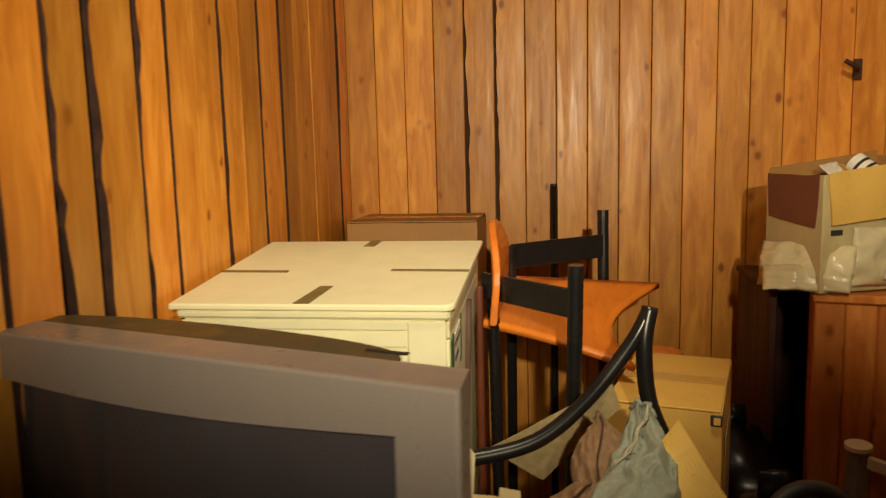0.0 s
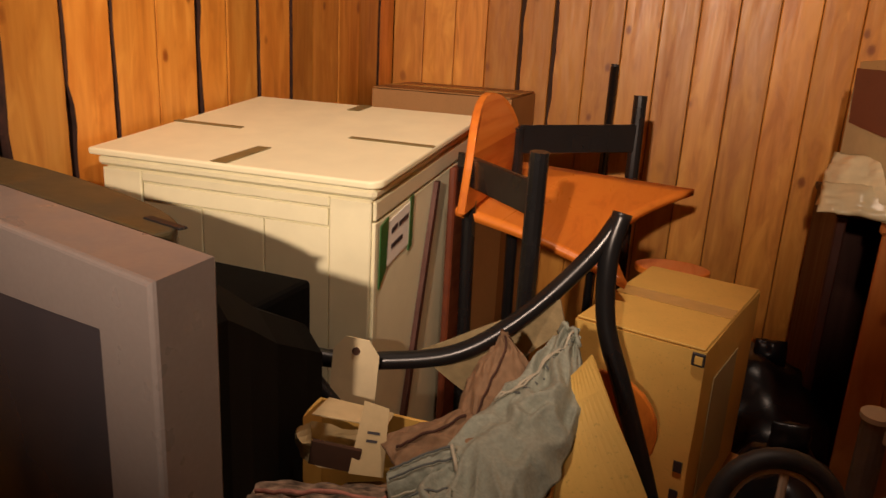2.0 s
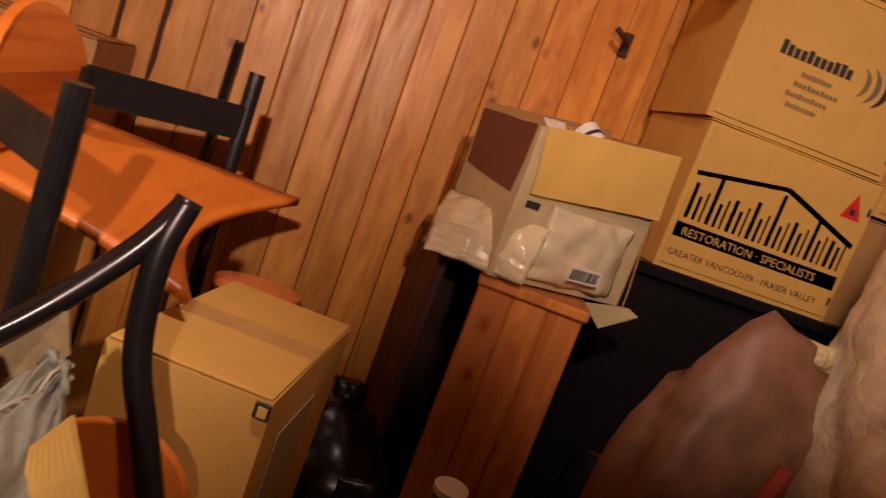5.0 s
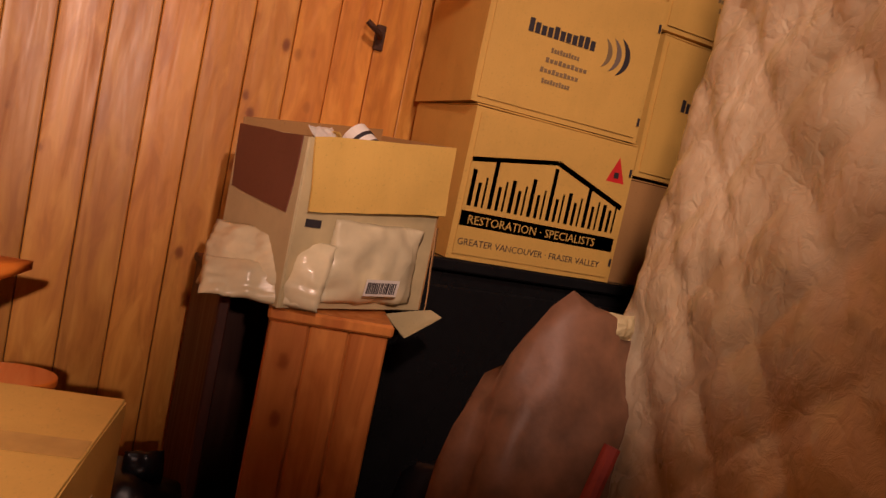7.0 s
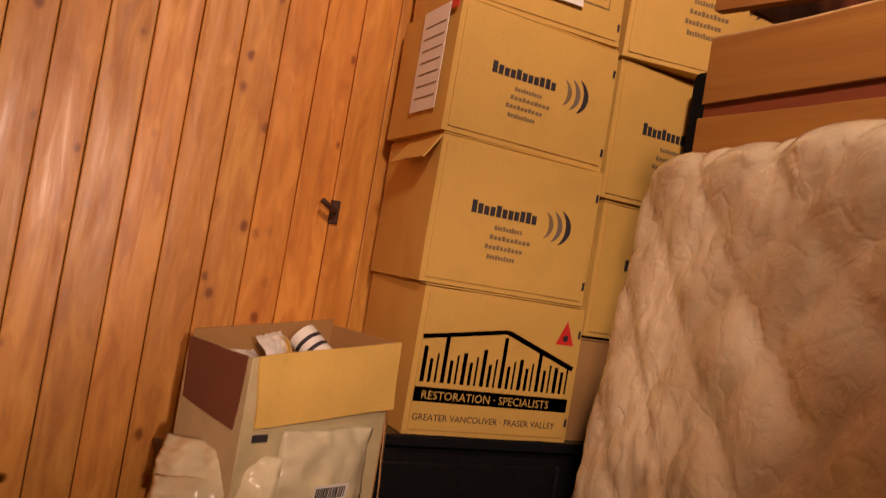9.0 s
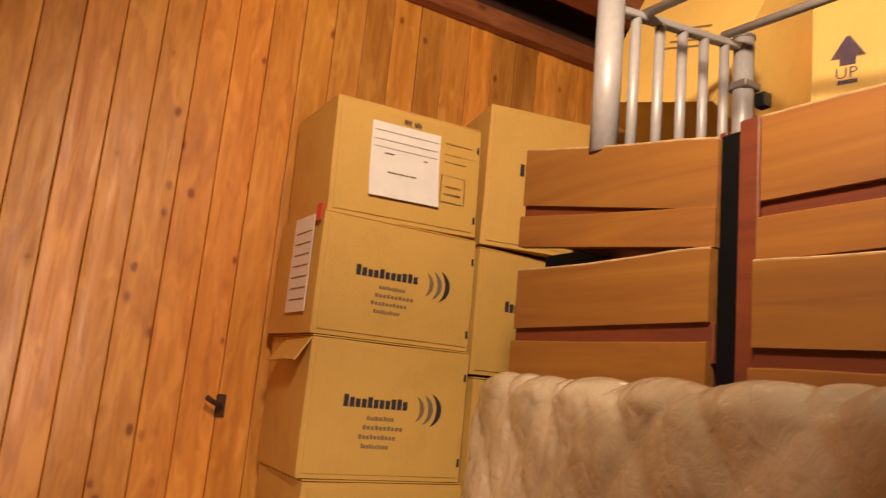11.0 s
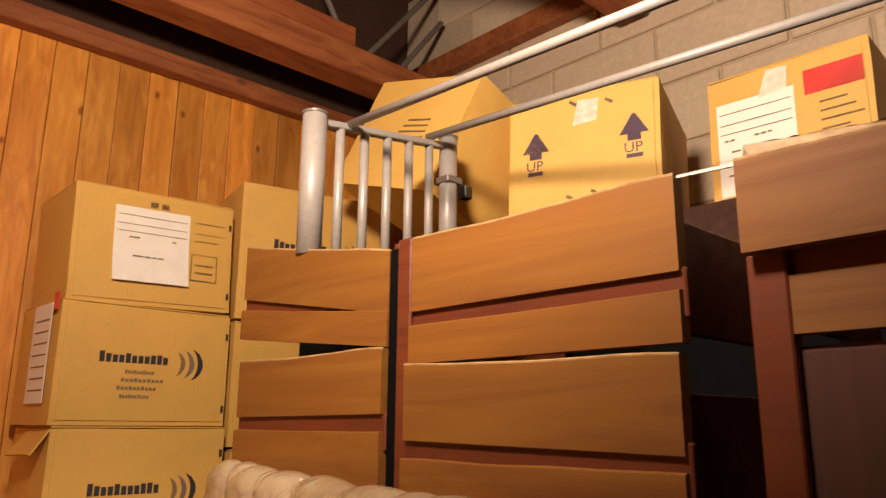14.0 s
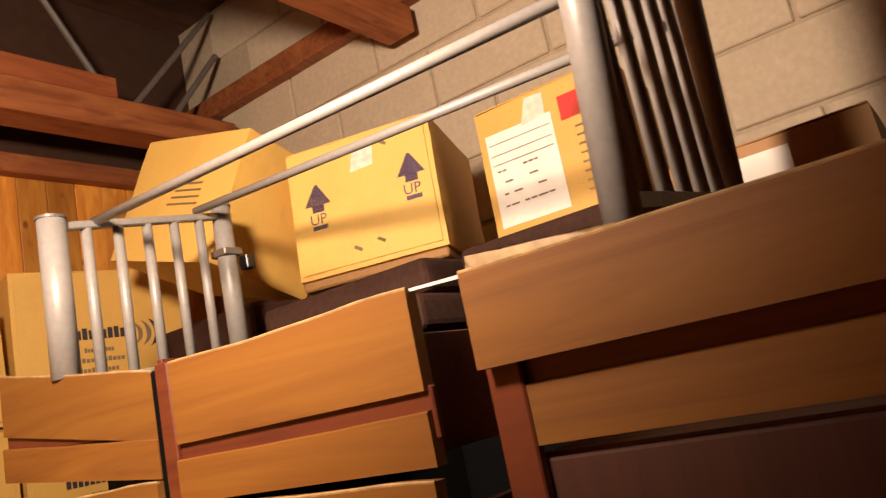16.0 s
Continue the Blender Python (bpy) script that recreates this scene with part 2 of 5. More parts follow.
M["rubber"] = plain("black_rubber", (0.02, 0.02, 0.022), 0.55, vary=0.2, scale=90)
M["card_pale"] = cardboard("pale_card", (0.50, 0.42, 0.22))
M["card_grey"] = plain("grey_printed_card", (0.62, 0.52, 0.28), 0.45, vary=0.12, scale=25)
M["card_red"] = cardboard("reddish_card", (0.20, 0.075, 0.04))
M["paper_tan"] = plain("tan_paper", (0.60, 0.47, 0.25), 0.7, vary=0.12, scale=40, bump_by=0.25)
M["glass_screen"] = plain("screen_glass", (0.055, 0.05, 0.058), 0.16, vary=0.1, scale=8, bump_by=0.0)
M["tv_case"] = plain("lit_casing_top", (0.068, 0.055, 0.026), 0.5, vary=0.1, scale=150)
M["stitch"] = plain("pale_thread", (0.50, 0.47, 0.36), 0.9)
M["pink"] = plain("pink_knit", (0.48, 0.20, 0.15), 0.95, vary=0.4, scale=120, bump_by=0.6)
M["haze_bag"] = plain("cloudy_brown_bag", (0.24, 0.115, 0.06), 0.5, vary=0.35, scale=22, bump_by=0.9)
M["red_soft"] = plain("red_cloth", (0.35, 0.05, 0.03), 0.6, vary=0.3)
# Wood colour darkened for the shade on the shelf unit and lower panel.
M["shade_wood"] = wood("shade_dark_wood", (0.10, 0.035, 0.022), (0.075, 0.026, 0.016), (0.05, 0.016, 0.01), knots=False, along=2, rough=0.6, tone=0.1)
M["cream_bag"] = plain("cream_plastic", (0.66, 0.58, 0.42), 0.3, vary=0.15, scale=16, bump_by=0.3)
M["white_metal"] = plain("white_metal", (0.55, 0.48, 0.36), 0.4, vary=0.1)


# ---- building helpers ----
def finish(bm, name, material, smooth=False):
    me = bpy.data.meshes.new(name)
    bmesh.ops.recalc_face_normals(bm, faces=bm.faces)
    if smooth:
        for f in bm.faces:
            f.smooth = True
    bm.to_mesh(me)
    bm.free()
    me.materials.append(material)
    return me


def part(name, bm, material, parent, label="", m=None, smooth=False):
    me = bm if isinstance(bm, bpy.types.Mesh) else finish(bm, name, material, smooth)
    ob = new(name, me)
    ob.parent = parent
    if m is not None:
        ob.matrix_basis = m
    if label:
        ob["label"] = label
    return ob


def thing(name, label, category, m=None, group="", kind=""):
    ob = new(name)
    ob.empty_display_size = 0.05
    if m is not None:
        ob.matrix_basis = m
    return tagged(ob, label, category, group, kind)


def single(name, bm, material, label, category, m=None, group="", kind="", smooth=False):
    ob = new(name, finish(bm, name, material, smooth))
    if m is not None:
        ob.matrix_basis = m
    return tagged(ob, label, category, group, kind)


def block(lo, hi, bevel=0.003, seg=1, bm=None):
    """A bevelled block between two corners."""
    own = bmesh.new()
    c = [(a + b) / 2 for a, b in zip(lo, hi)]
    s = [max(b - a, 1e-4) for a, b in zip(lo, hi)]
    bmesh.ops.create_cube(own, size=1, matrix=Matrix.Translation(c) @ Matrix.Diagonal((*s, 1)))
    if bevel:
        bmesh.ops.bevel(own, geom=own.edges[:], offset=min(bevel, min(s) * 0.4), segments=seg, affect="EDGES", profile=0.5)
    return merge(bm, own)


def merge(bm, own):
    if bm is None:
        return own
    me = bpy.data.meshes.new("join")
    own.to_mesh(me)
    own.free()
    bm.from_mesh(me)
    bpy.data.meshes.remove(me)
    return bm


def plate(points, thick, bm=None, axes="xz", at=0.0, bevel=0.0):
    """A flat shape from an outline, extruded by thick along the third axis from at."""
    own = bmesh.new()
    third = ({"x", "y", "z"} - set(axes)).pop()
    def place(p, d):
        v = {axes[0]: p[0], axes[1]: p[1], third: at + d}
        return (v["x"], v["y"], v["z"])
    a = [own.verts.new(place(p, 0)) for p in points]
    b = [own.verts.new(place(p, thick)) for p in points]
    n = len(points)
    own.faces.new(a)
    own.faces.new(b[::-1])
    for i in range(n):
        own.faces.new((a[i], a[(i + 1) % n], b[(i + 1) % n], b[i]))
    bmesh.ops.recalc_face_normals(own, faces=own.faces)
    if bevel:
        bmesh.ops.bevel(own, geom=own.edges[:], offset=bevel, segments=2, affect="EDGES", profile=0.5)
    return merge(bm, own)


def tube(points, radius, bm=None, sides=14, closed=False, flat=1.0):
    """A round tube along a line of points."""
    own = bmesh.new()
    pts = [Vector(p) for p in points]
    rings = []
    n = len(pts)
    side = None
    for i, p in enumerate(pts):
        a = pts[i - 1] if i or closed else p
        b = pts[(i + 1) % n] if i < n - 1 or closed else p
        d = (b - a).normalized()
        if side is None:
            side = d.orthogonal().normalized()
        side = (side - d * side.dot(d)).normalized()
        up = d.cross(side)
        rings.append([own.verts.new(p + radius * (math.cos(k * math.tau / sides) * side + flat * math.sin(k * math.tau / sides) * up)) for k in range(sides)])
    for i in range(n if closed else n - 1):
        a, b = rings[i], rings[(i + 1) % n]
        for k in range(sides):
            own.faces.new((a[k], a[(k + 1) % sides], b[(k + 1) % sides], b[k]))
    if not closed:
        own.faces.new(rings[0])
        own.faces.new(rings[-1])
    return merge(bm, own)


def curve_points(points, steps=8):
    """A smooth line through points."""
    p = [Vector(q) for q in points]
    p = [p[0] * 2 - p[1]] + p + [p[-1] * 2 - p[-2]]
    out = []
    for i in range(1, len(p) - 2):
        for k in range(steps):
            t = k / steps
            out.append(0.5 * (2 * p[i] + (p[i + 1] - p[i - 1]) * t + (2 * p[i - 1] - 5 * p[i] + 4 * p[i + 1] - p[i + 2]) * t * t + (3 * p[i] - p[i - 1] - 3 * p[i + 1] + p[i + 2]) * t ** 3))
    return out + [p[-2]]


# ---- the room ----
ROOM_X, ROOM_Y, FRONT_Y, ROOF = 2.98, 2.585, -1.3, 3.42
BOARD = 0.0955


def board_mesh(length, width, wobble, seed, ragged=0.0):
    """One wall board standing on z = 0, its face at y = 0; its left edge may be ragged where bark has come off."""
    rng = random.Random(seed)
    bm = bmesh.new()
    rows = 90 if ragged > 0.003 else 14
    last = None
    for i in range(rows):
        z = length * i / (rows - 1)
        a = rng.uniform(0, wobble)
        if ragged:
            slow = 0.5 + 0.9 * noise.noise(Vector((z * 2.3, seed * 1.7, 0)))
            flake = noise.noise(Vector((z * 11, seed, 5))) + 0.6 * noise.noise(Vector((z * 37, seed, 9)))
            a += ragged * max(0.06, min(1.25, slow + 0.55 * flake))
        b = rng.uniform(0, wobble)
        x0, x1 = -width / 2 + a, width / 2 - b
        ring = [bm.verts.new(p) for p in ((x0, 0.016, z), (x0 + 0.0006, 0.0012, z), (x0 + 0.003 + 0.25 * ragged * max(0, noise.noise(Vector((z * 7, seed, 3)))), 0.0, z), (x1 - 0.003, 0.0, z), (x1 - 0.0006, 0.0012, z), (x1, 0.016, z))]
        if last:
            for k in range(5):
                face = bm.faces.new((last[k], last[k + 1], ring[k + 1], ring[k]))
                face.material_index = 1 if ragged > 0.003 and k < 2 else 0
        last = ring
    me = finish(bm, "plank", M["pine"])
    me.materials.append(M["bark"])
    return me


floor = single("floor", block((-0.2, FRONT_Y - 0.2, -0.2), (ROOM_X + 0.2, ROOM_Y + 0.2, 0), 0), M["floor"], "worn grey concrete floor of the storage room", "floor", kind="structure")
wall_back = single("wall_north", block((-0.2, ROOM_Y + 0.018, 0), (ROOM_X + 0.2, ROOM_Y + 0.12, ROOF), 0), M["gap"], "back wall clad in knotty orange pine boards", "wall", kind="structure")
wall_left = single("wall_west", block((-0.14, FRONT_Y, 0), (-0.033, ROOM_Y + 0.016, ROOF), 0), M["gap"], "side wall of rough pine boards with dark gaps", "wall", kind="structure")
wall_right = single("wall_east", block((ROOM_X + 0.012, FRONT_Y, 0), (ROOM_X + 0.16, ROOM_Y + 0.016, ROOF), 0), M["mortar"], "beige cement block wall above the stored goods", "wall", kind="structure")
wall_front = single("wall_south", block((-0.2, FRONT_Y - 0.12, 0), (ROOM_X + 0.2, FRONT_Y - 0.002, ROOF), 0), M["deck"], "dark plain boarded wall opposite the pine wall", "wall", kind="structure")
ceiling = single("ceiling", block((-0.2, FRONT_Y - 0.12, ROOF + 0.002), (ROOM_X + 0.2, ROOM_Y + 0.12, ROOF + 0.1), 0), M["deck"], "dark brown timber roof deck", "ceiling", kind="structure")

# roof timbers
trim = thing("trim", "red-brown roof timbers over the pine wall", "beam", kind="structure")
part("wall_plate", block((0.0, 2.532, 2.69), (ROOM_X, 2.583, 2.755), 0.004), M["beam"], trim)
part("soffit_board", block((0.0, 2.40, 2.89), (ROOM_X, 2.583, 2.92), 0.004), M["mahog"], trim)
part("long_beam", block((0.0, 2.25, 2.765), (ROOM_X - 0.06, 2.38, 2.872), 0.006), M["beam"], trim)
part("upper_board", block((0.0, 2.256, 2.8725), (2.46, 2.33, 2.945), 0.004), M["beam"], trim)
part("ledger", block((2.925, -1.2, 2.955), (ROOM_X, 2.57, 3.035), 0.004), M["beam"], trim)
part("cross_beam", block((0.2, 1.39, 2.835), (2.93, 1.50, 2.924), 0.006), M["beam"], trim)
part("joist", block((1.36, 2.386, 2.78), (1.46, 2.53, 2.88), 0.004), M["beam"], trim)
for a, b in (((2.14, 2.32, ROOF), (2.485, 2.32, 2.874)), ((2.93, 2.32, ROOF - 0.06), (2.54, 2.32, 2.874)), ((2.93, 2.32, 3.18), (2.70, 2.32, 2.874))):
    part("steel_brace", tube([a, b], 0.011, sides=8), M["steel"], trim, "grey steel web rod")


# ---- printed shapes ----
def text_mesh(words, size, name="lettering"):
    """Flat letters of the built-in font as a mesh, in the xz plane, facing -y, from the origin to the right."""
    cu = bpy.data.curves.new(name, "FONT")
    cu.body, cu.size, cu.extrude, cu.resolution_u = words, size, 0.0003, 2
    ob = bpy.data.objects.new(name, cu)
    scene.collection.objects.link(ob)
    bpy.context.view_layer.update()
    me = bpy.data.meshes.new_from_object(ob.evaluated_get(bpy.context.evaluated_depsgraph_get()))
    bpy.data.objects.remove(ob)
    me.transform(pose(0, 0, 0, 90))
    return me


def bar(bm, x0, z0, x1, z1, y=0.0, t=0.0006):
    return block((x0, y - t, z0), (x1, y, z1), 0, bm=bm)


def stroke(bm, a, b, w, y=0.0, t=0.0006):
    """A straight printed line on a face in the xz plane."""
    d = (Vector(b) - Vector(a)).normalized()
    n = Vector((-d.y, d.x)) * w / 2
    a, b = Vector(a), Vector(b)
    return plate([tuple(a + n), tuple(b + n), tuple(b - n), tuple(a - n)], -t, bm, "xz", y)


def crescent(bm, cx, cz, r, w, y=0.0):
    """A tapered arc, thick in its middle, open to the left."""
    outer, inner = [], []
    for k in range(13):
        a = radians(-68 + 136 * k / 12)
        outer.append((cx + r * math.cos(a), cz + r * 0.92 * math.sin(a)))
        f = math.cos((k / 12 - 0.5) * math.pi) ** 0.8
        inner.append((cx + (r - w * f - 0.0004) * math.cos(a), cz + (r - w * f - 0.0004) * 0.92 * math.sin(a)))
    return plate(outer + inner[::-1], -0.0006, bm, "xz", y)


def word_bars(bm, x, z, width, height, heights, slim=0.62):
    """A row of plain upright bars in place of a word."""
    n = len(heights)
    for i, h in enumerate(heights):
        x0 = x + width * i / n
        bar(bm, x0, z, x0 + width / n * slim, z + height * h)
    return bm


def swoosh_print(box, w, h, s=1.0):
    """Plain bars and three arcs on the front of a moving carton."""
    y = -0.0012
    for i, f in enumerate((1, .8, .7, .72, .9, .72, .72, .72, .85, .9, .72)):
        x0 = -w * 0.28 + w * 0.40 * i / 11
        part("word_bar", bar(None, x0, h * 0.52, x0 + w * 0.0285, h * (0.52 + 0.088 * f), y), M["ink"], box)
    for i, (r, wd, mt) in enumerate(((0.036, 0.012, "ink_soft"), (0.042, 0.013, "ink_grey"), (0.047, 0.014, "ink"))):
        bm = crescent(None, w * 0.14 + i * 0.019, h * 0.535, r, wd, y)
        part("arc", bm, M[mt], box)
    bm = bmesh.new()
    for i, (a, b) in enumerate(((-.13, .04), (-.15, .10), (-.17, .06), (-.15, .02))):
        word_bars(bm, a * w, h * (0.43 - 0.068 * i), (b - a) * w, h * 0.032, (1, .8, .8, 1, .8, .8, 1, .8, .8, .8), 0.75)
    bm.transform(Matrix.Translation((0, y, 0)))
    tagged(part("small_print", bm, M["ink_soft"], box, "faint printed lines"), kind="stuff")


# ---- cartons ----
def soft_box(w, d, h, bulge=0.004, cuts=5, seed=0, top=True, flare=0.0):
    """A card box body with slightly bowed, dented sides; origin at the middle of its base."""
    bm = bmesh.new()
    bmesh.ops.create_cube(bm, size=1, matrix=Matrix.Translation((0, 0, h / 2)) @ Matrix.Diagonal((w, d, h, 1)))
    bmesh.ops.subdivide_edges(bm, edges=bm.edges[:], cuts=cuts, use_grid_fill=True)
    off = Vector((seed * 3.1, seed * 1.7, seed * 2.3))
    for v in bm.verts:
        p = v.co.copy()
        n = Vector((2 * p.x / w, 2 * p.y / d, 2 * p.z / h - 1))
        mid = [math.cos(n[i] * math.pi / 2) for i in range(3)]
        if abs(n.x) > 0.999:
            v.co.x += math.copysign(bulge * mid[1] * mid[2], n.x)
        if abs(n.y) > 0.999:
            v.co.y += math.copysign(0.35 * bulge * mid[0] * mid[2], n.y)
        v.co += 0.0022 * noise.noise_vector(p * 9 + off)
        v.co.z = max(v.co.z, 0)
    if not top:
        bmesh.ops.delete(bm, geom=[f for f in bm.faces if all(abs(v.co.z - h) < 0.02 for v in f.verts)], context="FACES")
    return bm


def carton(label, w, d, h, m, mat="card", group="", seed=0, seam="y", print_fn=None, staples=True):
    """A closed cardboard carton with two top flaps, tape and worn corners."""
    box = thing("carton", label, "carton", m, group)
    part("body", soft_box(w, d, h, seed=seed), M[mat], box)
    for sgn in (-1, 1):
        bm = block((-w / 2 + 0.002, 0.0015 if sgn > 0 else -d / 2 + 0.002, h + 0.0015), (w / 2 - 0.002, d / 2 - 0.002 if sgn > 0 else -0.0015, h + 0.005), 0.001)
        part("flap", bm, M[mat], box)
    part("tape", block((-w / 2 + 0.004, -0.024, h + 0.0055), (w / 2 - 0.004, 0.024, h + 0.0062), 0), M["tape"], box, "glossy brown tape")
    if staples:
        for z in (h * 0.12, h * 0.78):
            part("corner_mark", block((w / 2 - 0.016, -d / 2 - 0.0024, z), (w / 2 - 0.004, -d / 2 - 0.0014, z + 0.018), 0), M["ink"], box, "small dark edge mark")
    if print_fn:
        holder = part("printed_panel", block((-w / 2 + 0.012, -d / 2 - 0.0036, 0.012), (w / 2 - 0.012, -d / 2 - 0.0020, h - 0.012), 0), M[mat], box)
        for o in print_fn(box, w, h) or ():
            pass
        for o in list(box.children):
            if o.name.split(".")[0] in ("word_bar", "arc", "small_print", "print", "lettering", "sticker", "paper", "arrow", "line", "word", "letter_bar", "bracket"):
                o.matrix_basis = pose(0, -d / 2 - 0.0030, 0) @ o.matrix_basis
    return box


def paper_note(box, x0, z0, x1, z1, rows=6, tilt=0.0, y=-0.0018, curl=0.0, seed=1):
    """A white label with ruled lines and faint writing bars."""
    rng = random.Random(seed)
    bm = bmesh.new()
    n = 8
    grid = [[bm.verts.new((x0 + (x1 - x0) * i / n, y - curl * (1 - j / n) ** 3 - 0.0004 * math.sin(i), z0 + (z1 - z0) * j / n)) for i in range(n + 1)] for j in range(n + 1)]
    for j in range(n):
        for i in range(n):
            bm.faces.new((grid[j][i], grid[j][i + 1], grid[j + 1][i + 1], grid[j + 1][i]))
    own = bmesh.ops.extrude_face_region(bm, geom=bm.faces[:])
    for v in [g for g in own["geom"] if isinstance(g, bmesh.types.BMVert)]:
        v.co.y += 0.0005
    paper = part("paper", bm, M["paper"], box, "white paper label")
    bm = bmesh.new()
    w, h = x1 - x0, z1 - z0
    for f in (0.88, 0.76, 0.66):
        bar(bm, x0 + 0.04 * w, z0 + f * h, x1 - 0.04 * w, z0 + f * h + 0.0016, y - 0.0012, 0.0004)
    for i in range(rows):
        z = z0 + h * (0.58 - 0.5 * i / rows)
        a = x0 + w * rng.uniform(0.06, 0.2)
        while a < x1 - 0.2 * w:
            b = a + w * rng.uniform(0.04, 0.14)
            if rng.random() < 0.55:
                bar(bm, a, z, min(b, x1 - 0.05 * w), z + h * 0.018, y - 0.0012 - curl * (1 - (z - z0) / h) ** 3, 0.0004)
            a = b + 0.02 * w
    tagged(part("line", bm, M["ink_grey"], box, "grey ruled lines and bars"), kind="stuff")
    return paper


def house_print(box, w, h):
    """The gable line, heavy bars and banner of a removal carton."""
    bm = bmesh.new()
    stroke(bm, (-0.47 * w, 0.66 * h), (0.02 * w, 0.76 * h), 0.010)
    stroke(bm, (0.02 * w, 0.76 * h), (0.47 * w, 0.55 * h), 0.012)
    part("line", bm, M["ink"], box, "black gable line")
    bm = bmesh.new()
    x = -0.44 * w
    for i, (a, b, lean) in enumerate(((.36, .60, 0), (.36, .68, 0), (.36, .58, 0), (.36, .62, 0), (.36, .72, 0), (.36, .58, 0), (.36, .66, 0), (.36, .55, 0))):
        stroke(bm, (x, a * h), (x + lean, b * h), 0.010)
        stroke(bm, (x + 0.017, a * h), (x + 0.017 - lean, .52 * h), 0.008)
        stroke(bm, (x + 0.032, a * h), (x + 0.032 + lean, .56 * h), 0.005)
        x += 0.115 * w
    tagged(part("letter_bar", bm, M["ink"], box, "heavy black printed bars"), kind="stuff")
    bm = bar(bmesh.new(), -0.47 * w, 0.225 * h, 0.47 * w, 0.325 * h)
    part("print", bm, M["ink"], box, "black printed band")
    part("word", text_mesh("RESTORATION · SPECIALISTS", 0.026), M["card"], box, "light lettering", pose(-0.43 * w, -0.0012, 0.245 * h)).data.materials.append(M["card"])
    part("word", text_mesh("GREATER VANCOUVER · FRASER VALLEY", 0.0205), M["ink"], box, "dark lettering", pose(-0.46 * w, -0.0008, 0.10 * h)).data.materials.append(M["ink"])
    part("sticker", plate([(0.33 * w, 0.72 * h), (0.45 * w, 0.72 * h), (0.39 * w, 0.90 * h)], -0.0007, None, "xz", 0), M["red"], box, "red triangular sticker")
    bm = bar(bmesh.new(), 0.375 * w, 0.75 * h, 0.405 * w, 0.79 * h, -0.0009)
    part("line", bm, M["ink"], box)


def up_print(box, w, h):
    for cx, cz in ((-0.31, 0.545), (0.34, 0.575)):
        s = 0.034
        x, z = cx * w, cz * h
        bm = plate([(x - s, z), (x + s, z), (x + 0.1 * s, z + 1.5 * s), (x - 0.1 * s, z + 1.5 * s)], -0.0006, None, "xz", 0)
        bar(bm, x - 0.45 * s, z - 0.5 * s, x + 0.45 * s, z + 0.001)
        part("line", bar(None, x - 0.55 * s, z - 1.75 * s, x + 0.55 * s, z - 1.45 * s), M["violet"], box)
        part("arrow", bm, M["violet"], box, "violet printed arrow")
        part("word", text_mesh("UP", 0.036), M["violet"], box, "", pose(x - 0.72 * s, -0.0004, z - 1.35 * s)).data.materials.append(M["violet"])
    part("sticker", plate([(-0.06 * w, 0.72 * h), (0.10 * w, 0.74 * h), (0.12 * w, 0.92 * h), (-0.02 * w, 0.93 * h)], -0.0007, None, "xz", 0), M["foil"], box, "shiny torn tape patch")
    for x, z in ((-0.08, 0.93), (0.16, 0.90), (-0.1, 0.16), (0.06, 0.18)):
        part("line", stroke(None, (x * w, z * h), (x * w + 0.018, z * h - 0.012), 0.008), M["ink_soft"], box)


def label_print(box, w, h):
    paper_note(box, -0.44 * w, 0.10 * h, 0.06 * w, 0.80 * h, 4, seed=4)
    part("sticker", bar(bmesh.new(), 0.12 * w, 0.70 * h, 0.46 * w, 0.88 * h), M["red"], box, "red rectangular sticker")
    bm = bmesh.new()
    for i in range(8):
        bar(bm, 0.2 * w, (0.62 - 0.065 * i) * h, (0.36 + 0.04 * (i % 3)) * w, (0.635 - 0.065 * i) * h)
    tagged(part("line", bm, M["ink_soft"], box, "faint printed lines"), kind="stuff")
    part("sticker", plate([(-0.16 * w, 0.78 * h), (0.02 * w, 0.80 * h), (0.03 * w, 0.96 * h), (-0.10 * w, 0.97 * h)], -0.0012, None, "xz", -0.001), M["foil"], box, "shiny torn tape patch")


def note_print(box, w, h):
    paper_note(box, -0.27 * w, 0.20 * h, 0.20 * w, 0.86 * h, 2, curl=0.012, seed=2)
    bm = bmesh.new()
    for a, b, c, d in ((.22, .26, .40, .275), (.22, .50, .40, .515), (.22, .26, .228, .515), (.392, .26, .40, .515)):
        bar(bm, a * w, b * h, c * w, d * h)
    for z in (.33, .40):
        bar(bm, .25 * w, z * h, .37 * w, (z + .02) * h)
    for z, b in ((.80, .44), (.70, .46), (.63, .40)):
        bar(bm, .24 * w, z * h, b * w, (z + .012) * h)
    tagged(part("bracket", bm, M["ink_soft"], box, "printed frame and lines"), kind="stuff")
    for x in (-.06, 0.01):
        part("line", bar(None, x * w, .88 * h, (x + .05) * w, .93 * h), M["ink_grey"], box)


# ---- stacked cartons at the pine wall ----
STACK = "stacked moving cartons"
base = thing("cabinet", "black lacquered low cabinet under the carton stack", "cabinet", pose(2.03, 2.375, 0))
part("body", block((-0.50, -0.15, 0.0), (0.52, 0.16, 0.89), 0.006), M["black"], base)
part("top", block((-0.52, -0.17, 0.892), (0.54, 0.17, 0.918), 0.004), M["black"], base)
for sx in (-0.255, 0.255):
    part("door", block((sx - 0.24, -0.168, 0.05), (sx + 0.24, -0.153, 0.86), 0.004), M["black"], base)
carton("kraft carton printed with a black gable and bars", 0.43, 0.31, 0.320, pose(1.838, 2.365, 0.919), "card", STACK, 1, print_fn=house_print)
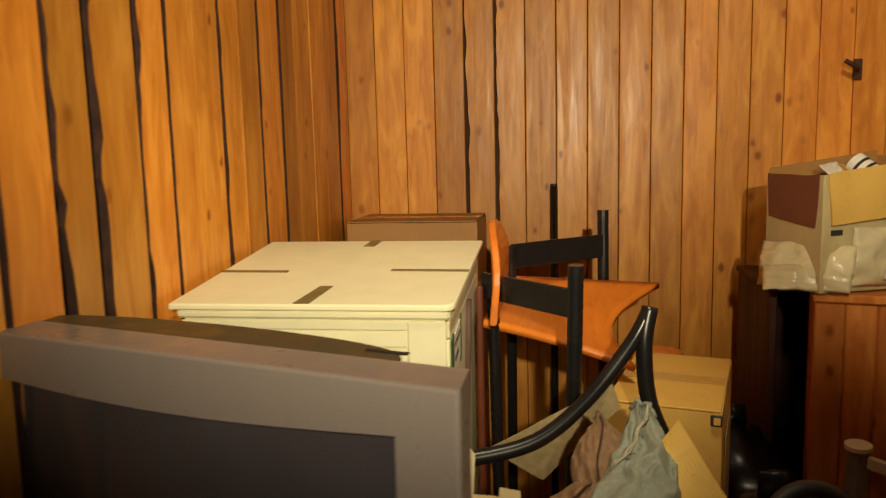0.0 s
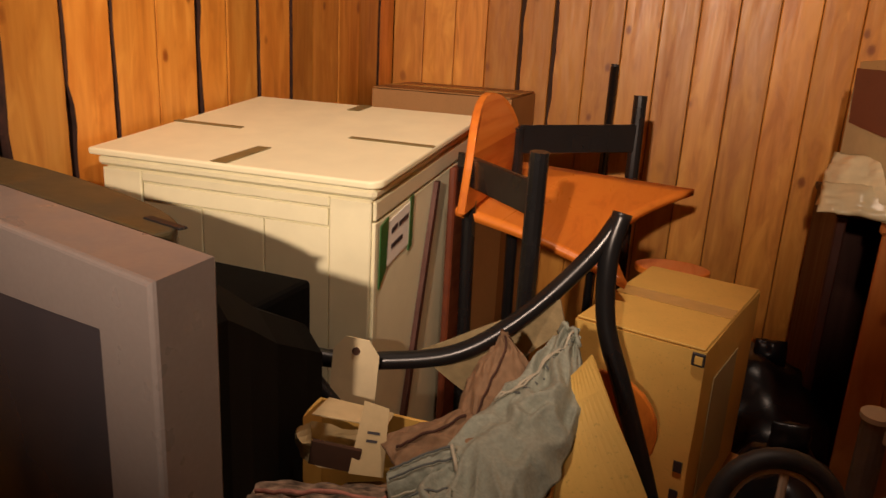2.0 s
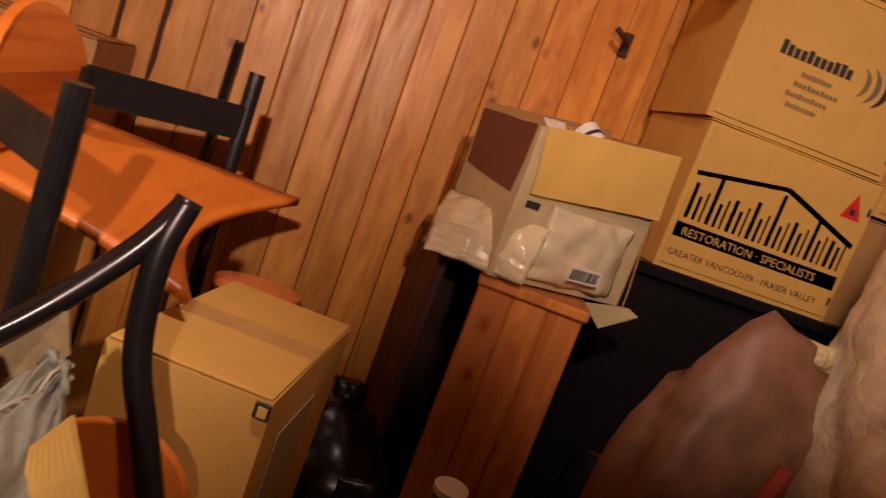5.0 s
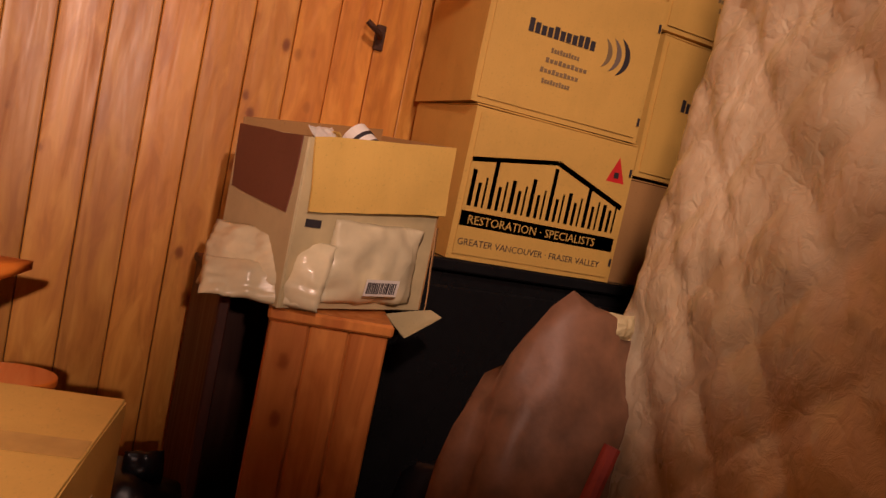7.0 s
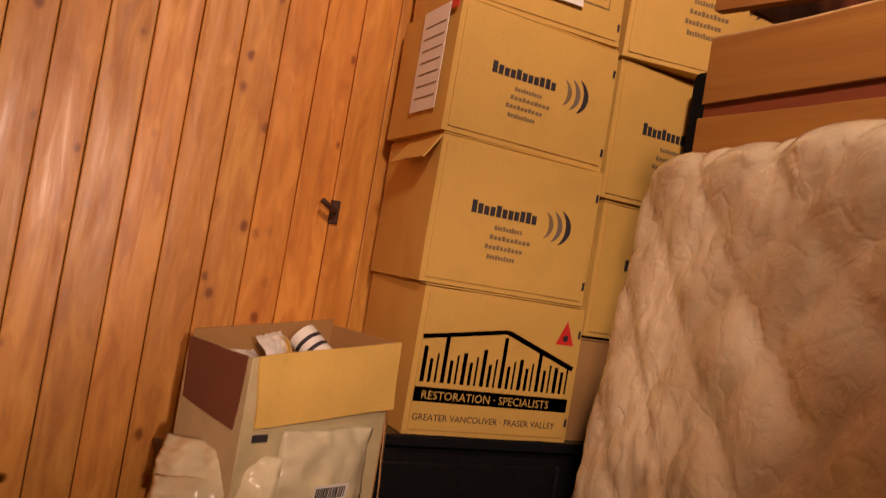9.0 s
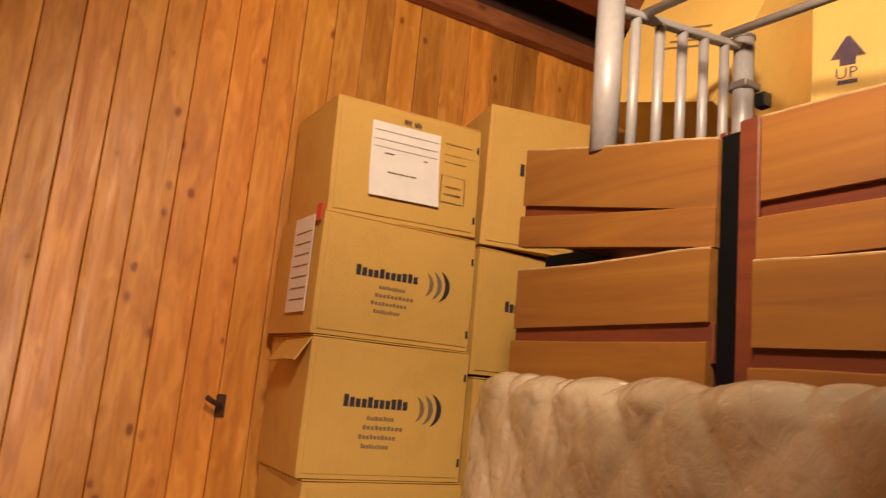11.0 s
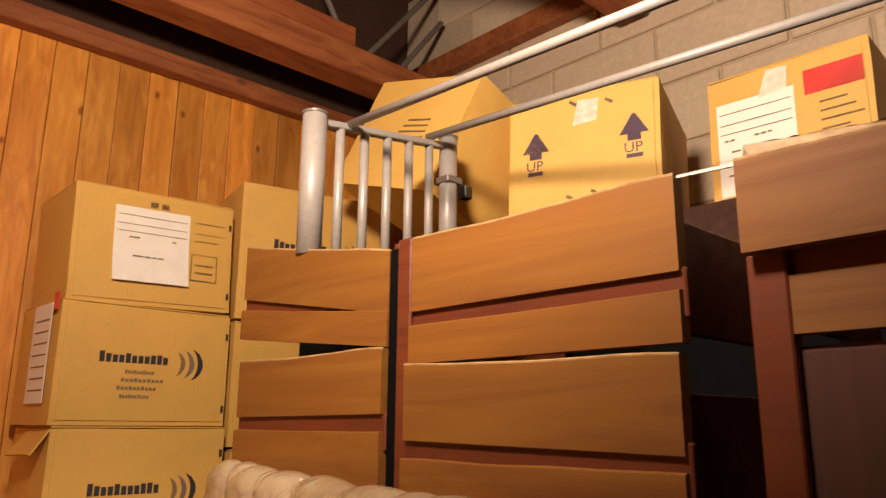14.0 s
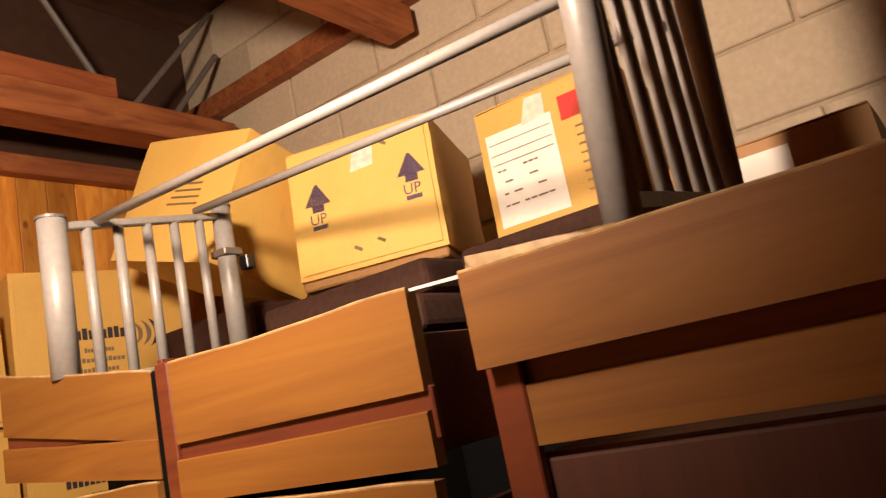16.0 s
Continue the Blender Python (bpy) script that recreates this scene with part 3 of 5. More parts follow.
torn = carton("kraft moving carton with dark arcs and a torn flap", 0.43, 0.31, 0.322, pose(1.828, 2.368, 1.246, 0, 0, -1.5), "card", STACK, 2, print_fn=swoosh_print)
two = carton("kraft moving carton with dark arcs and a side label", 0.44, 0.30, 0.294, pose(1.820, 2.372, 1.575, 0, 0, 0.8), "card", STACK, 3, print_fn=swoosh_print)
part("side_label", block((-0.2285, -0.11, 0.05), (-0.2272, 0.02, 0.29), 0), M["paper"], two, "white side label")
for i in range(7):
    part("line", block((-0.2296, -0.10, 0.08 + 0.028 * i), (-0.2288, 0.0, 0.083 + 0.028 * i), 0), M["ink_soft"], two)
part("sticker", block((-0.2296, -0.148, 0.27), (-0.2272, -0.118, 0.312), 0), M["red"], two, "small red sticker")
carton("kraft moving carton with a white paper note on its front", 0.425, 0.29, 0.298, pose(1.825, 2.375, 1.876, 0, -1.5, -0.6), "card", STACK, 4, print_fn=note_print)
# The lowest carton is added in place of an unclear brown shape.
right_col = [(0.42, 0.25, 0.919, 0), (0.42, 0.335, 1.177, 1), (0.43, 0.345, 1.520, -1)]
for i, (w, h, z, yaw) in enumerate(right_col):
    carton("kraft moving carton standing in the inner stack", w, 0.29, h - 0.004, pose(2.285, 2.385, z, 0, 0, yaw), "card" if i else "card_dark", STACK, 6 + i, print_fn=swoosh_print if i else None)
carton("kraft moving carton turned askew on the inner stack", 0.46, 0.29, 0.40, pose(2.315, 2.33, 1.872, 0, 0, -12), "card", STACK, 9, print_fn=swoosh_print)
hook = thing("wall_hook", "rusty iron hook on the pine wall", "hook", pose(1.515, 2.581, 1.375))
part("plate", block((-0.012, -0.006, -0.03), (0.012, 0.004, 0.03), 0.002), M["rust"], hook)
part("arm", tube(curve_points([(0, 0, 0.0), (-0.01, -0.03, 0.002), (-0.03, -0.045, 0.01), (-0.05, -0.045, 0.022)]), 0.007, sides=8), M["rust"], hook)

# flat carton behind the cream cabinet
carton("brown cardboard carton against the back wall behind the cabinet", 0.38, 0.27, 0.966, pose(0.235, 2.435, 0), "card_dark", "", 12, staples=False)

# ---- cream cabinet ----
def slanted(lo, hi, slope, bevel=0.003, bm=None):
    """A block whose top and bottom rise towards +y."""
    own = block(lo, hi, bevel)
    for v in own.verts:
        v.co.z += slope * (v.co.y - lo[1])
    return merge(bm, own)


SL = 0.097
cab = thing("cabinet", "cream painted wooden cabinet with strips of tape on its lid", "cabinet", pose(0, 0, 0))
bm = block((0.022, 1.362, 0.0), (0.470, 1.80, 0.897), 0.003)
for v in bm.verts:
    if v.co.z > 0.5:
        v.co.z += SL * (v.co.y - 1.347)
part("body", bm, M["cream"], cab)
bm = bmesh.new()
outline = [(0.004, 1.347)] + [(0.467 + 0.020 * math.sin(a), 1.367 - 0.020 * math.cos(a)) for a in [math.pi * k / 16 for k in range(9)]] + [(0.487, 1.823), (0.004, 1.823)]
bm = plate(outline, -0.011, None, "xy", 0.926, 0.003)
for v in bm.verts:
    v.co.z += SL * (v.co.y - 1.347)
part("lid", bm, M["cream"], cab, smooth=False)
part("moulding", slanted((0.013, 1.354, 0.899), (0.479, 1.81, 0.9145), SL, 0.005), M["cream"], cab)
for lo, hi in (((0.022, 1.355, 0.02), (0.093, 1.3615, 0.897)), ((0.409, 1.355, 0.02), (0.472, 1.3615, 0.897)), ((0.0935, 1.3555, 0.882), (0.4085, 1.3615, 0.897)), ((0.0935, 1.3555, 0.02), (0.4085, 1.3615, 0.10))):
    part("front_rail", block(lo, hi, 0.002), M["cream"], cab)
part("drawer_front", block((0.0955, 1.3560, 0.8545), (0.4065, 1.3615, 0.8795), 0.0015), M["cream"], cab)
for k in range(3):
    part("front_board", block((0.0945 + 0.105 * k, 1.3572, 0.102), (0.0945 + 0.105 * (k + 1) - 0.0016, 1.3615, 0.852), 0.001), M["cream"], cab)
part("side_rail", slanted((0.4705, 1.362, 0.868), (0.4765, 1.80, 0.896), SL), M["cream"], cab)
part("side_stile", block((0.4705, 1.362, 0.02), (0.4765, 1.372, 0.866), 0.001), M["cream"], cab)
part("side_panel", slanted((0.4705, 1.374, 0.05), (0.4750, 1.80, 0.864), SL, 0.001), M["cream"], cab)
part("side_strip", plate([(1.594, 0.885), (1.607, 0.885), (1.345, 0.0), (1.325, 0.0)], 0.008, None, "yz", 0.4768), M["shade_wood"], cab, "dark slanting strip")
for pts in ([(0.004, 1.549), (0.140, 1.547), (0.140, 1.559), (0.004, 1.562)], [(0.339, 1.558), (0.486, 1.554), (0.486, 1.566), (0.339, 1.570)],
            [(0.221, 1.350), (0.248, 1.350), (0.259, 1.452), (0.236, 1.452)], [(0.234, 1.765), (0.258, 1.765), (0.262, 1.820), (0.238, 1.820)]):
    own = plate(pts, 0.0012, None, "xy", 0.9264)
    for v in own.verts:
        v.co.z += SL * (v.co.y - 1.347)
    part("tape", own, M["olive_tape"], cab, "olive tape strip")
note = part("note", plate([(1.408, 0.858), (1.492, 0.872), (1.492, 0.806), (1.408, 0.792)], 0.0012, None, "yz", 0.4756), M["paper"], cab, "handwritten paper note")
bm = bmesh.new()
for a, z, b in ((1.420, 0.838, 1.442), (1.448, 0.843, 1.484), (1.420, 0.815, 1.462)):
    plate([(a, z), (b, z + 0.006), (b, z + 0.013), (a, z + 0.007)], 0.0008, bm, "yz", 0.4768)
part("writing_bar", bm, M["ink"], note)
part("green_tape", plate([(1.380, 0.858), (1.408, 0.866), (1.402, 0.79), (1.378, 0.765)], 0.0018, None, "yz", 0.4758), M["green_tape"], cab, "green tape strip")
part("green_tape", plate([(1.492, 0.878), (1.505, 0.880), (1.502, 0.800), (1.488, 0.795)], 0.0018, None, "yz", 0.4758), M["green_tape"], cab, "green tape strip")
board = thing("board", "dark red wooden board between cabinet and chair", "board", pose(0, 0, 0))
part("panel", block((0.491, 1.628, 0.0), (0.504, 1.735, 0.905), 0.003), M["mahog"], board)

# ---- television ----
tv = thing("television", "old silver-grey tube television with a dark rear casing", "television", pose(0.563, 0.815, 0.40, 0, 0, -17))
W, H = 0.76, 0.564
bm = bmesh.new()
rings = []
for inset, y, taper in ((0.004, 0.0, 0), (0.0022, 0.0006, 0), (0.0008, 0.002, 0), (0.0, 0.0045, 0), (0.0, 0.062, 0.017), (0.004, 0.068, 0.020)):
    a, b = inset + taper, W - inset - taper
    rings.append([bm.verts.new(p) for p in ((-a, y, inset), (-b, y, inset), (-b, y, H - inset), (-a, y, H - inset))])
for a, b in zip(rings, rings[1:]):
    for k in range(4):
        bm.faces.new((a[k], a[(k + 1) % 4], b[(k + 1) % 4], b[k]))
bm.faces.new(rings[-1])
hole = [(-W + 0.064, 0.07)] + [(-W + 0.064 + (W - 0.128) * k / 14, H - 0.050 - 0.016 * math.sin(math.pi * k / 14)) for k in range(15)] + [(-0.064, 0.07)]
inner = [bm.verts.new((x, 0, z)) for x, z in hole]
deep = [bm.verts.new((x, 0.034, z)) for x, z in hole]
o = rings[0]
bm.faces.new([o[2]] + inner[1:-1] + [o[3]])
bm.faces.new((o[1], o[2], inner[1], inner[0]))
bm.faces.new((o[3], o[0], inner[-1], inner[-2]))
bm.faces.new((o[0], o[1], inner[0], inner[-1]))
for k in range(len(hole)):
    n = (k + 1) % len(hole)
    bm.faces.new((inner[k], inner[n], deep[n], deep[k]))
part("bezel", bm, M["tv_grey"], tv, "silver-grey front frame")
n = 18
bm = bmesh.new()
g = [[bm.verts.new((-W + 0.058 + (W - 0.116) * i / n, 0.030 - 0.016 * (1 - (2 * i / n - 1) ** 2) * (1 - (2 * j / n - 1) ** 2), 0.065 + (H - 0.11) * j / n)) for i in range(n + 1)] for j in range(n + 1)]
for j in range(n):
    for i in range(n):
        bm.faces.new((g[j][i], g[j][i + 1], g[j + 1][i + 1], g[j + 1][i]))
part("screen", bm, M["glass_screen"], tv, "dark curved glass screen", smooth=True)
bm = bmesh.new()
prof = [(0.069, 0.90, 0.94), (0.10, 0.86, 0.93), (0.16, 0.74, 0.86), (0.24, 0.60, 0.76), (0.32, 0.50, 0.68), (0.36, 0.46, 0.64)]
last = None
for y, fw, fh in prof:
    hw = W * fw / 2
    ring = [bm.verts.new(p) for p in ((-W / 2 - hw, y, 0.02), (-W / 2 + hw, y, 0.02), (-W / 2 + hw, y, H * fh - 0.03), (-W / 2 + hw - 0.03, y, H * fh), (-W / 2 - hw + 0.03, y, H * fh), (-W / 2 - hw, y, H * fh - 0.03))]
    if last:
        for k in range(6):
            bm.faces.new((last[k], last[(k + 1) % 6], ring[(k + 1) % 6], ring[k]))
    last = ring
bm.faces.new(last)
# Casing near-black, its top lighter: shade and light put into the colours.
part("casing", bm, M["shade_black"], tv, "tapered rear casing, near-black for its shade")
arc = [(-W / 2 + 0.28 * math.cos(a), 0.070 + 0.070 * math.sin(a) ** 0.7) for a in [math.pi * k / 24 for k in range(25)]]
part("casing_top", plate(arc, -0.05, None, "xy", H - 0.003, 0.003), M["tv_case"], tv, "curved casing top, lighter brown for the light on it")
part("vent", block((-0.150, 0.092, H - 0.0035), (-0.100, 0.100, H - 0.0015), 0.0005), M["tv_dark"], tv, "dark vent slot")
part("pedestal", block((-W + 0.08, 0.03, -0.399), (-0.08, 0.30, -0.001), 0.006), M["black"], tv, "plain black stand")
speaker = thing("speaker", "black loudspeaker standing between television and cabinet", "speaker", pose(0.268, 1.222, 0.0, 0, 0, -4))
part("cabinet_body", block((-0.13, -0.075, 0), (0.148, 0.075, 0.80), 0.008, 2), M["shade_black"], speaker)
part("grille", block((-0.115, -0.081, 0.06), (0.115, -0.076, 0.75), 0.003), M["rubber"], speaker)
part("knob", tube([(0.07, -0.081, 0.60), (0.07, -0.092, 0.60)], 0.012), M["steel"], speaker)

# ---- orange chair ----
def patch(corner, n=14, thick=0.012, edge=None):
    """A curved sheet from a function of u and v, with thickness."""
    bm = bmesh.new()
    g = [[bm.verts.new(corner(i / n, j / n)) for i in range(n + 1)] for j in range(n + 1)]
    for j in range(n):
        for i in range(n):
            bm.faces.new((g[j][i], g[j][i + 1], g[j + 1][i + 1], g[j + 1][i]))
    bmesh.ops.recalc_face_normals(bm, faces=bm.faces)
    bmesh.ops.solidify(bm, geom=bm.faces[:], thickness=thick)
    return bm


chair = thing("armchair", "orange plywood armchair with black flat-slat arms", "chair", pose(0, 0, 0))
SA, SB, SC, SD = Vector((0.505, 1.635, 0.836)), Vector((0.80, 1.66, 0.742)), Vector((0.885, 1.985, 0.85)), Vector((0.52, 2.02, 0.862))


def seat_at(u, v):
    p = SA.lerp(SB, u).lerp(SD.lerp(SC, u), v)
    p.x -= 0.075 * math.sin(math.pi * v) * u ** 1.5
    p.y += 0.03 * math.sin(math.pi * u) * (1 - v)
    p.z -= 0.012 * math.sin(math.pi * u) * math.sin(math.pi * v)
    return p


part("seat", patch(seat_at, 16, 0.014), M["orange"], chair, "orange moulded plywood seat", smooth=True)
outline = [(1.59, 0.835), (1.92, 0.850), (1.92, 0.90)] + [(1.755 + 0.165 * math.cos(radians(a)), 0.905 + 0.118 * math.sin(radians(a))) for a in range(8, 180, 12)] + [(1.59, 0.90)]
bm = plate(outline, 0.014, None, "yz", 0.490, 0.003)
for v in bm.verts:
    v.co.x += 0.10 * (v.co.z - 0.83) + 0.05 * ((v.co.y - 1.755) / 0.165) ** 2 * 0.6
part("backrest", bm, M["orange"], chair, "rounded orange plywood back")
for top, foot in (((0.678, 1.445, 0.975), (0.664, 1.49, 0.0)), ((0.757, 2.026, 1.019), (0.765, 2.015, 0.0))):
    part("front_post", tube([foot, top], 0.0135, sides=12), M["black"], chair, "black round post")
for top, foot in (((0.522, 1.652, 0.925), (0.535, 1.66, 0.0)), ((0.545, 1.89, 0.95), (0.535, 1.985, 0.0))):
    part("rear_leg", tube([foot, top], 0.012, sides=12), M["black"], chair)
def slat(a, b, h, t=0.010):
    a, b = Vector(a), Vector(b)
    d = (b - a)
    n = Vector((-d.y, d.x, 0)).normalized() * t / 2
    up = Vector((0, 0, h))
    bm = bmesh.new()
    v = [bm.verts.new(p) for p in (a + n, b + n, b - n, a - n, a + n + up, b + n + up, b - n + up, a - n + up)]
    for f in ((0, 1, 2, 3), (4, 5, 6, 7), (0, 1, 5, 4), (1, 2, 6, 5), (2, 3, 7, 6), (3, 0, 4, 7)):
        bm.faces.new([v[k] for k in f])
    bmesh.ops.recalc_face_normals(bm, faces=bm.faces)
    bmesh.ops.bevel(bm, geom=bm.edges[:], offset=0.002, segments=1, affect="EDGES")
    return bm
part("arm", slat((0.503, 1.648, 0.880), (0.671, 1.452, 0.884), 0.050), M["black"], chair, "flat black arm slat")
part("arm", slat((0.545, 1.888, 0.899), (0.757, 2.018, 0.906), 0.056), M["black"], chair, "flat black arm slat")

# Stands in for the post of another chair, drawn as a lone rod.
rod = thing("rod", "black post of another chair, drawn as a rod at the pine wall", "rod", pose(0, 0, 0))
part("shaft", tube([(0.640, 2.50, 0.0), (0.640, 2.560, 1.052)], 0.012, sides=12), M["black"], rod, smooth=True)
part("cap", tube([(0.640, 2.560, 1.0525), (0.640, 2.5604, 1.060)], 0.0105, sides=12), M["rubber"], rod, "rounded end cap")

# ---- black tube stool, overturned ----
stool = thing("stool", "black steel tube stool frame lying over a carton", "stool", pose(-0.006, -0.05, 0.019))
arch = curve_points([(0.395, 1.325, 0.690), (0.44, 1.335, 0.672), (0.52, 1.36, 0.672), (0.62, 1.39, 0.692), (0.70, 1.43, 0.748), (0.77, 1.47, 0.828), (0.803, 1.488, 0.884)])
part("arch", tube(arch, 0.0125, sides=14), M["black"], stool, "curved black tube", smooth=True)
part("leg", tube(curve_points([(0.803, 1.488, 0.888), (0.793, 1.475, 0.83), (0.80, 1.47, 0.74), (0.83, 1.462, 0.66), (0.872, 1.45, 0.55), (0.92, 1.43, 0.42), (1.0, 1.40, 0.22)]), 0.0135, sides=14), M["black"], stool, "bent black tube leg", smooth=True)
part("leg", tube(curve_points([(0.395, 1.325, 0.692), (0.43, 1.32, 0.655), (0.50, 1.315, 0.59), (0.58, 1.31, 0.50), (0.66, 1.30, 0.36)]), 0.011, sides=12), M["black"], stool, "black tube leg", smooth=True)
tag = thing("card_tag", "cream shipping tag with a brass eyelet on a tube", "tag", pose(0.492, 1.278, 0.724, -4, 3, 6))
bm = plate([(-0.032, -0.085), (0.032, -0.085), (0.032, -0.012), (0.016, 0.008), (-0.016, 0.008), (-0.032, -0.012)], 0.0012, None, "xz", 0)
part("card", bm, M["tag_card"], tag)
part("eyelet", tube([(0, -0.002, -0.010), (0, 0.003, -0.010)], 0.0055, sides=12), M["rust"], tag, "brown metal eyelet")

# ---- carton of clothes ----
PILE = Vector((-0.003, -0.06, 0.018))
crate = thing("open_carton", "open kraft carton with raised flaps, filled with clothes", "carton", Matrix.Translation(PILE))
CX0, CX1, CY0, CY1, CZ = 0.475, 0.79, 0.97, 1.275, 0.655
for lo, hi in (((CX0, CY0, 0.2), (CX0 + 0.005, CY1, CZ)), ((CX1 - 0.005, CY0, 0.2), (CX1, CY1, CZ)), ((CX0 + 0.005, CY0, 0.2), (CX1 - 0.005, CY0 + 0.005, CZ)), ((CX0 + 0.005, CY1 - 0.005, 0.2), (CX1 - 0.005, CY1, CZ)), ((CX0, CY0, -0.018), (CX1, CY1, 0.199))):
    part("side_panel", block(lo, hi, 0.001), M["card"], crate)


def quad_flap(a, b, c, d, t=0.004, sag=0.008):
    a, b, c, d = map(Vector, (a, b, c, d))
    def at(u, v):
        p = a.lerp(b, u).lerp(d.lerp(c, u), v)
        return p + Vector((0, 0, -sag * math.sin(math.pi * u) * math.sin(math.pi * v))) + 0.003 * noise.noise_vector(p * 14)
    return patch(at, 10, t)


part("flap", quad_flap((0.787, 1.255, 0.755), (0.808, 1.245, 0.792), (0.985, 1.14, 0.49), (0.797, 1.06, 0.55)), M["card_light"], crate, "outer flap hanging open")
part("flap", quad_flap((0.626, 1.445, 0.612), (0.750, 1.445, 0.735), (0.737, 1.452, 0.772), (0.537, 1.445, 0.660)), M["khaki"], crate, "pale raised back flap")
part("flap", quad_flap((0.478, 0.985, 0.655), (0.478, 1.24, 0.655), (0.44, 1.22, 0.60), (0.44, 1.0, 0.60)), M["card"], crate)


bm = plate([(-0.198, 0.262), (-0.172, 0.262), (-0.185, 0.290)], -0.0006, None, "xz", -0.1575)
bar(bm, -0.1885, 0.215, -0.1815, 0.262, -0.1575)
part("arrow", bm, M["ink"], torn, "small black printed arrow")
part("torn_flap", quad_flap((-0.2165, -0.152, 0.319), (-0.2165, 0.03, 0.319), (-0.262, 0.02, 0.258), (-0.255, -0.15, 0.264)), M["card"], torn, "torn side flap hanging out")


def drape(left, right, bulge, amp, seed, folds=5.0, n=46, thick=0.0035, drop=0.012):
    """A draped cloth between two edge lines: long soft folds, sharp small creases, edges that fall away.
    Gives the mesh and the function that finds a point on it."""
    a, b = curve_points(left, 10), curve_points(right, 10)
    up = Vector((0.0, -0.4, 0.92))
    def on(line, v):
        k = v * (len(line) - 1)
        i = min(int(k), len(line) - 2)
        return line[i].lerp(line[i + 1], k - i)
    def at(u, v):
        p = on(a, v).lerp(on(b, v), u)
        sway = 0.5 * noise.noise(Vector((v * 3.0, seed, 2.0)))
        f = noise.noise(Vector((u * folds + sway * 2, v * 1.7, seed)))
        r = 1 - 2 * abs(noise.noise(Vector((u * folds * 1.5 - v * 4, v * 5 + u * 2, seed + 4.0))))
        fine = noise.noise(p * 80)
        h = bulge * math.sin(math.pi * u) + amp * (f + 0.55 * r + 0.13 * fine) - drop * abs(2 * u - 1) ** 4
        return p + up * h + Vector((0.4 * amp * noise.noise(p * 30), 0, 0))
    return patch(at, n, thick), at


def garment(name, label, mat, *shape, **more):
    bm, at = drape(*shape, **more)
    return single(name, bm, M[mat], label, "clothing", Matrix.Translation(PILE), smooth=True), at


def seam(owner, at, ends, mat, name="stitching", r=0.0015, label="pale seam stitching"):
    (u0, v0), (u1, v1) = ends
    pts = [at(u0 + (u1 - u0) * k / 16, v0 + (v1 - v0) * k / 16) + Vector((0, -0.0015, 0.003)) for k in range(17)]
    return part(name, tube(pts, r, sides=6), M[mat], owner, label, smooth=True)


heap = bmesh.new()
bmesh.ops.create_icosphere(heap, subdivisions=4, radius=1)
for v in heap.verts:
    p = v.co.copy()
    k = 1 + 0.10 * noise.noise(p * 3) + 0.05 * abs(noise.noise(p * 9))
    v.co = Vector((0.632 + 0.150 * p.x * k, 1.122 + 0.145 * p.y * k, 0.425 + 0.222 * p.z * k))
single("clothes_pile", heap, M["brown_pale"], "heap of dull brown folded clothes filling a carton", "clothing", Matrix.Translation(PILE), smooth=True)
jeans, on_jeans = garment("jeans", "faded pale blue denim jeans draped over a carton edge", "denim",
                          [(0.759, 1.356, 0.767), (0.727, 1.256, 0.742), (0.696, 1.186, 0.717), (0.674, 1.123, 0.697), (0.672, 1.063, 0.682)],
                          [(0.790, 1.316, 0.767), (0.803, 1.237, 0.747), (0.805, 1.205, 0.727), (0.796, 1.15, 0.704), (0.784, 1.08, 0.682)], 0.014, 0.019, 3.0, folds=3.4, n=64)
for du in (0.0, 0.045):
    seam(jeans, on_jeans, ((0.55 + du, 0.03), (0.12 + du, 0.42)), "stitch")
for k in range(9):
    u, v = 0.57 - 0.40 * k / 9, 0.045 + 0.36 * k / 9
    part("pucker", tube([on_jeans(u, v) + Vector((0, -0.0005, 0.0012)), on_jeans(u + 0.11, v + 0.012) + Vector((0, -0.0005, 0.0006))], 0.0011, sides=6), M["denim_dark"], jeans, "dark seam pucker")
seam(jeans, on_jeans, ((0.02, 0.02), (0.98, 0.02)), "denim", "hem", 0.003, "rolled denim hem")
trousers, on_tr = garment("trousers", "brown corduroy trousers bunched in a carton", "brown_pale",
                          [(0.699, 1.275, 0.775), (0.678, 1.27, 0.75), (0.665, 1.25, 0.722), (0.680, 1.19, 0.690)],
                          [(0.712, 1.275, 0.775), (0.742, 1.27, 0.752), (0.750, 1.23, 0.722), (0.730, 1.17, 0.700)], 0.014, 0.009, 5.0)
seam(trousers, on_tr, ((0.5, 0.05), (0.45, 0.95)), "brown", "crease", 0.0014, "dark crease seam")
shirt, on_sh = garment("shirt", "dark brown folded shirt in a carton", "brown_pale",
                       [(0.675, 1.24, 0.711), (0.632, 1.23, 0.686), (0.575, 1.22, 0.655)], [(0.723, 1.15, 0.712), (0.692, 1.14, 0.699), (0.640, 1.13, 0.672)], 0.006, 0.008, 6.0)
seam(shirt, on_sh, ((0.5, 0.1), (0.55, 0.9)), "brown", "placket", 0.0018, "folded button placket")
blouse, on_bl = garment("blouse", "pink and grey patterned blouse in a carton", "floral",
                        [(0.628, 1.14, 0.655), (0.566, 1.12, 0.656), (0.495, 1.09, 0.658)], [(0.693, 1.0, 0.680), (0.651, 0.985, 0.676), (0.560, 0.97, 0.668)], 0.008, 0.010, 8.0, folds=6.0)
seam(blouse, on_bl, ((0.35, 0.05), (0.30, 0.95)), "pink", "trim_edge", 0.0022, "pink piped edge")
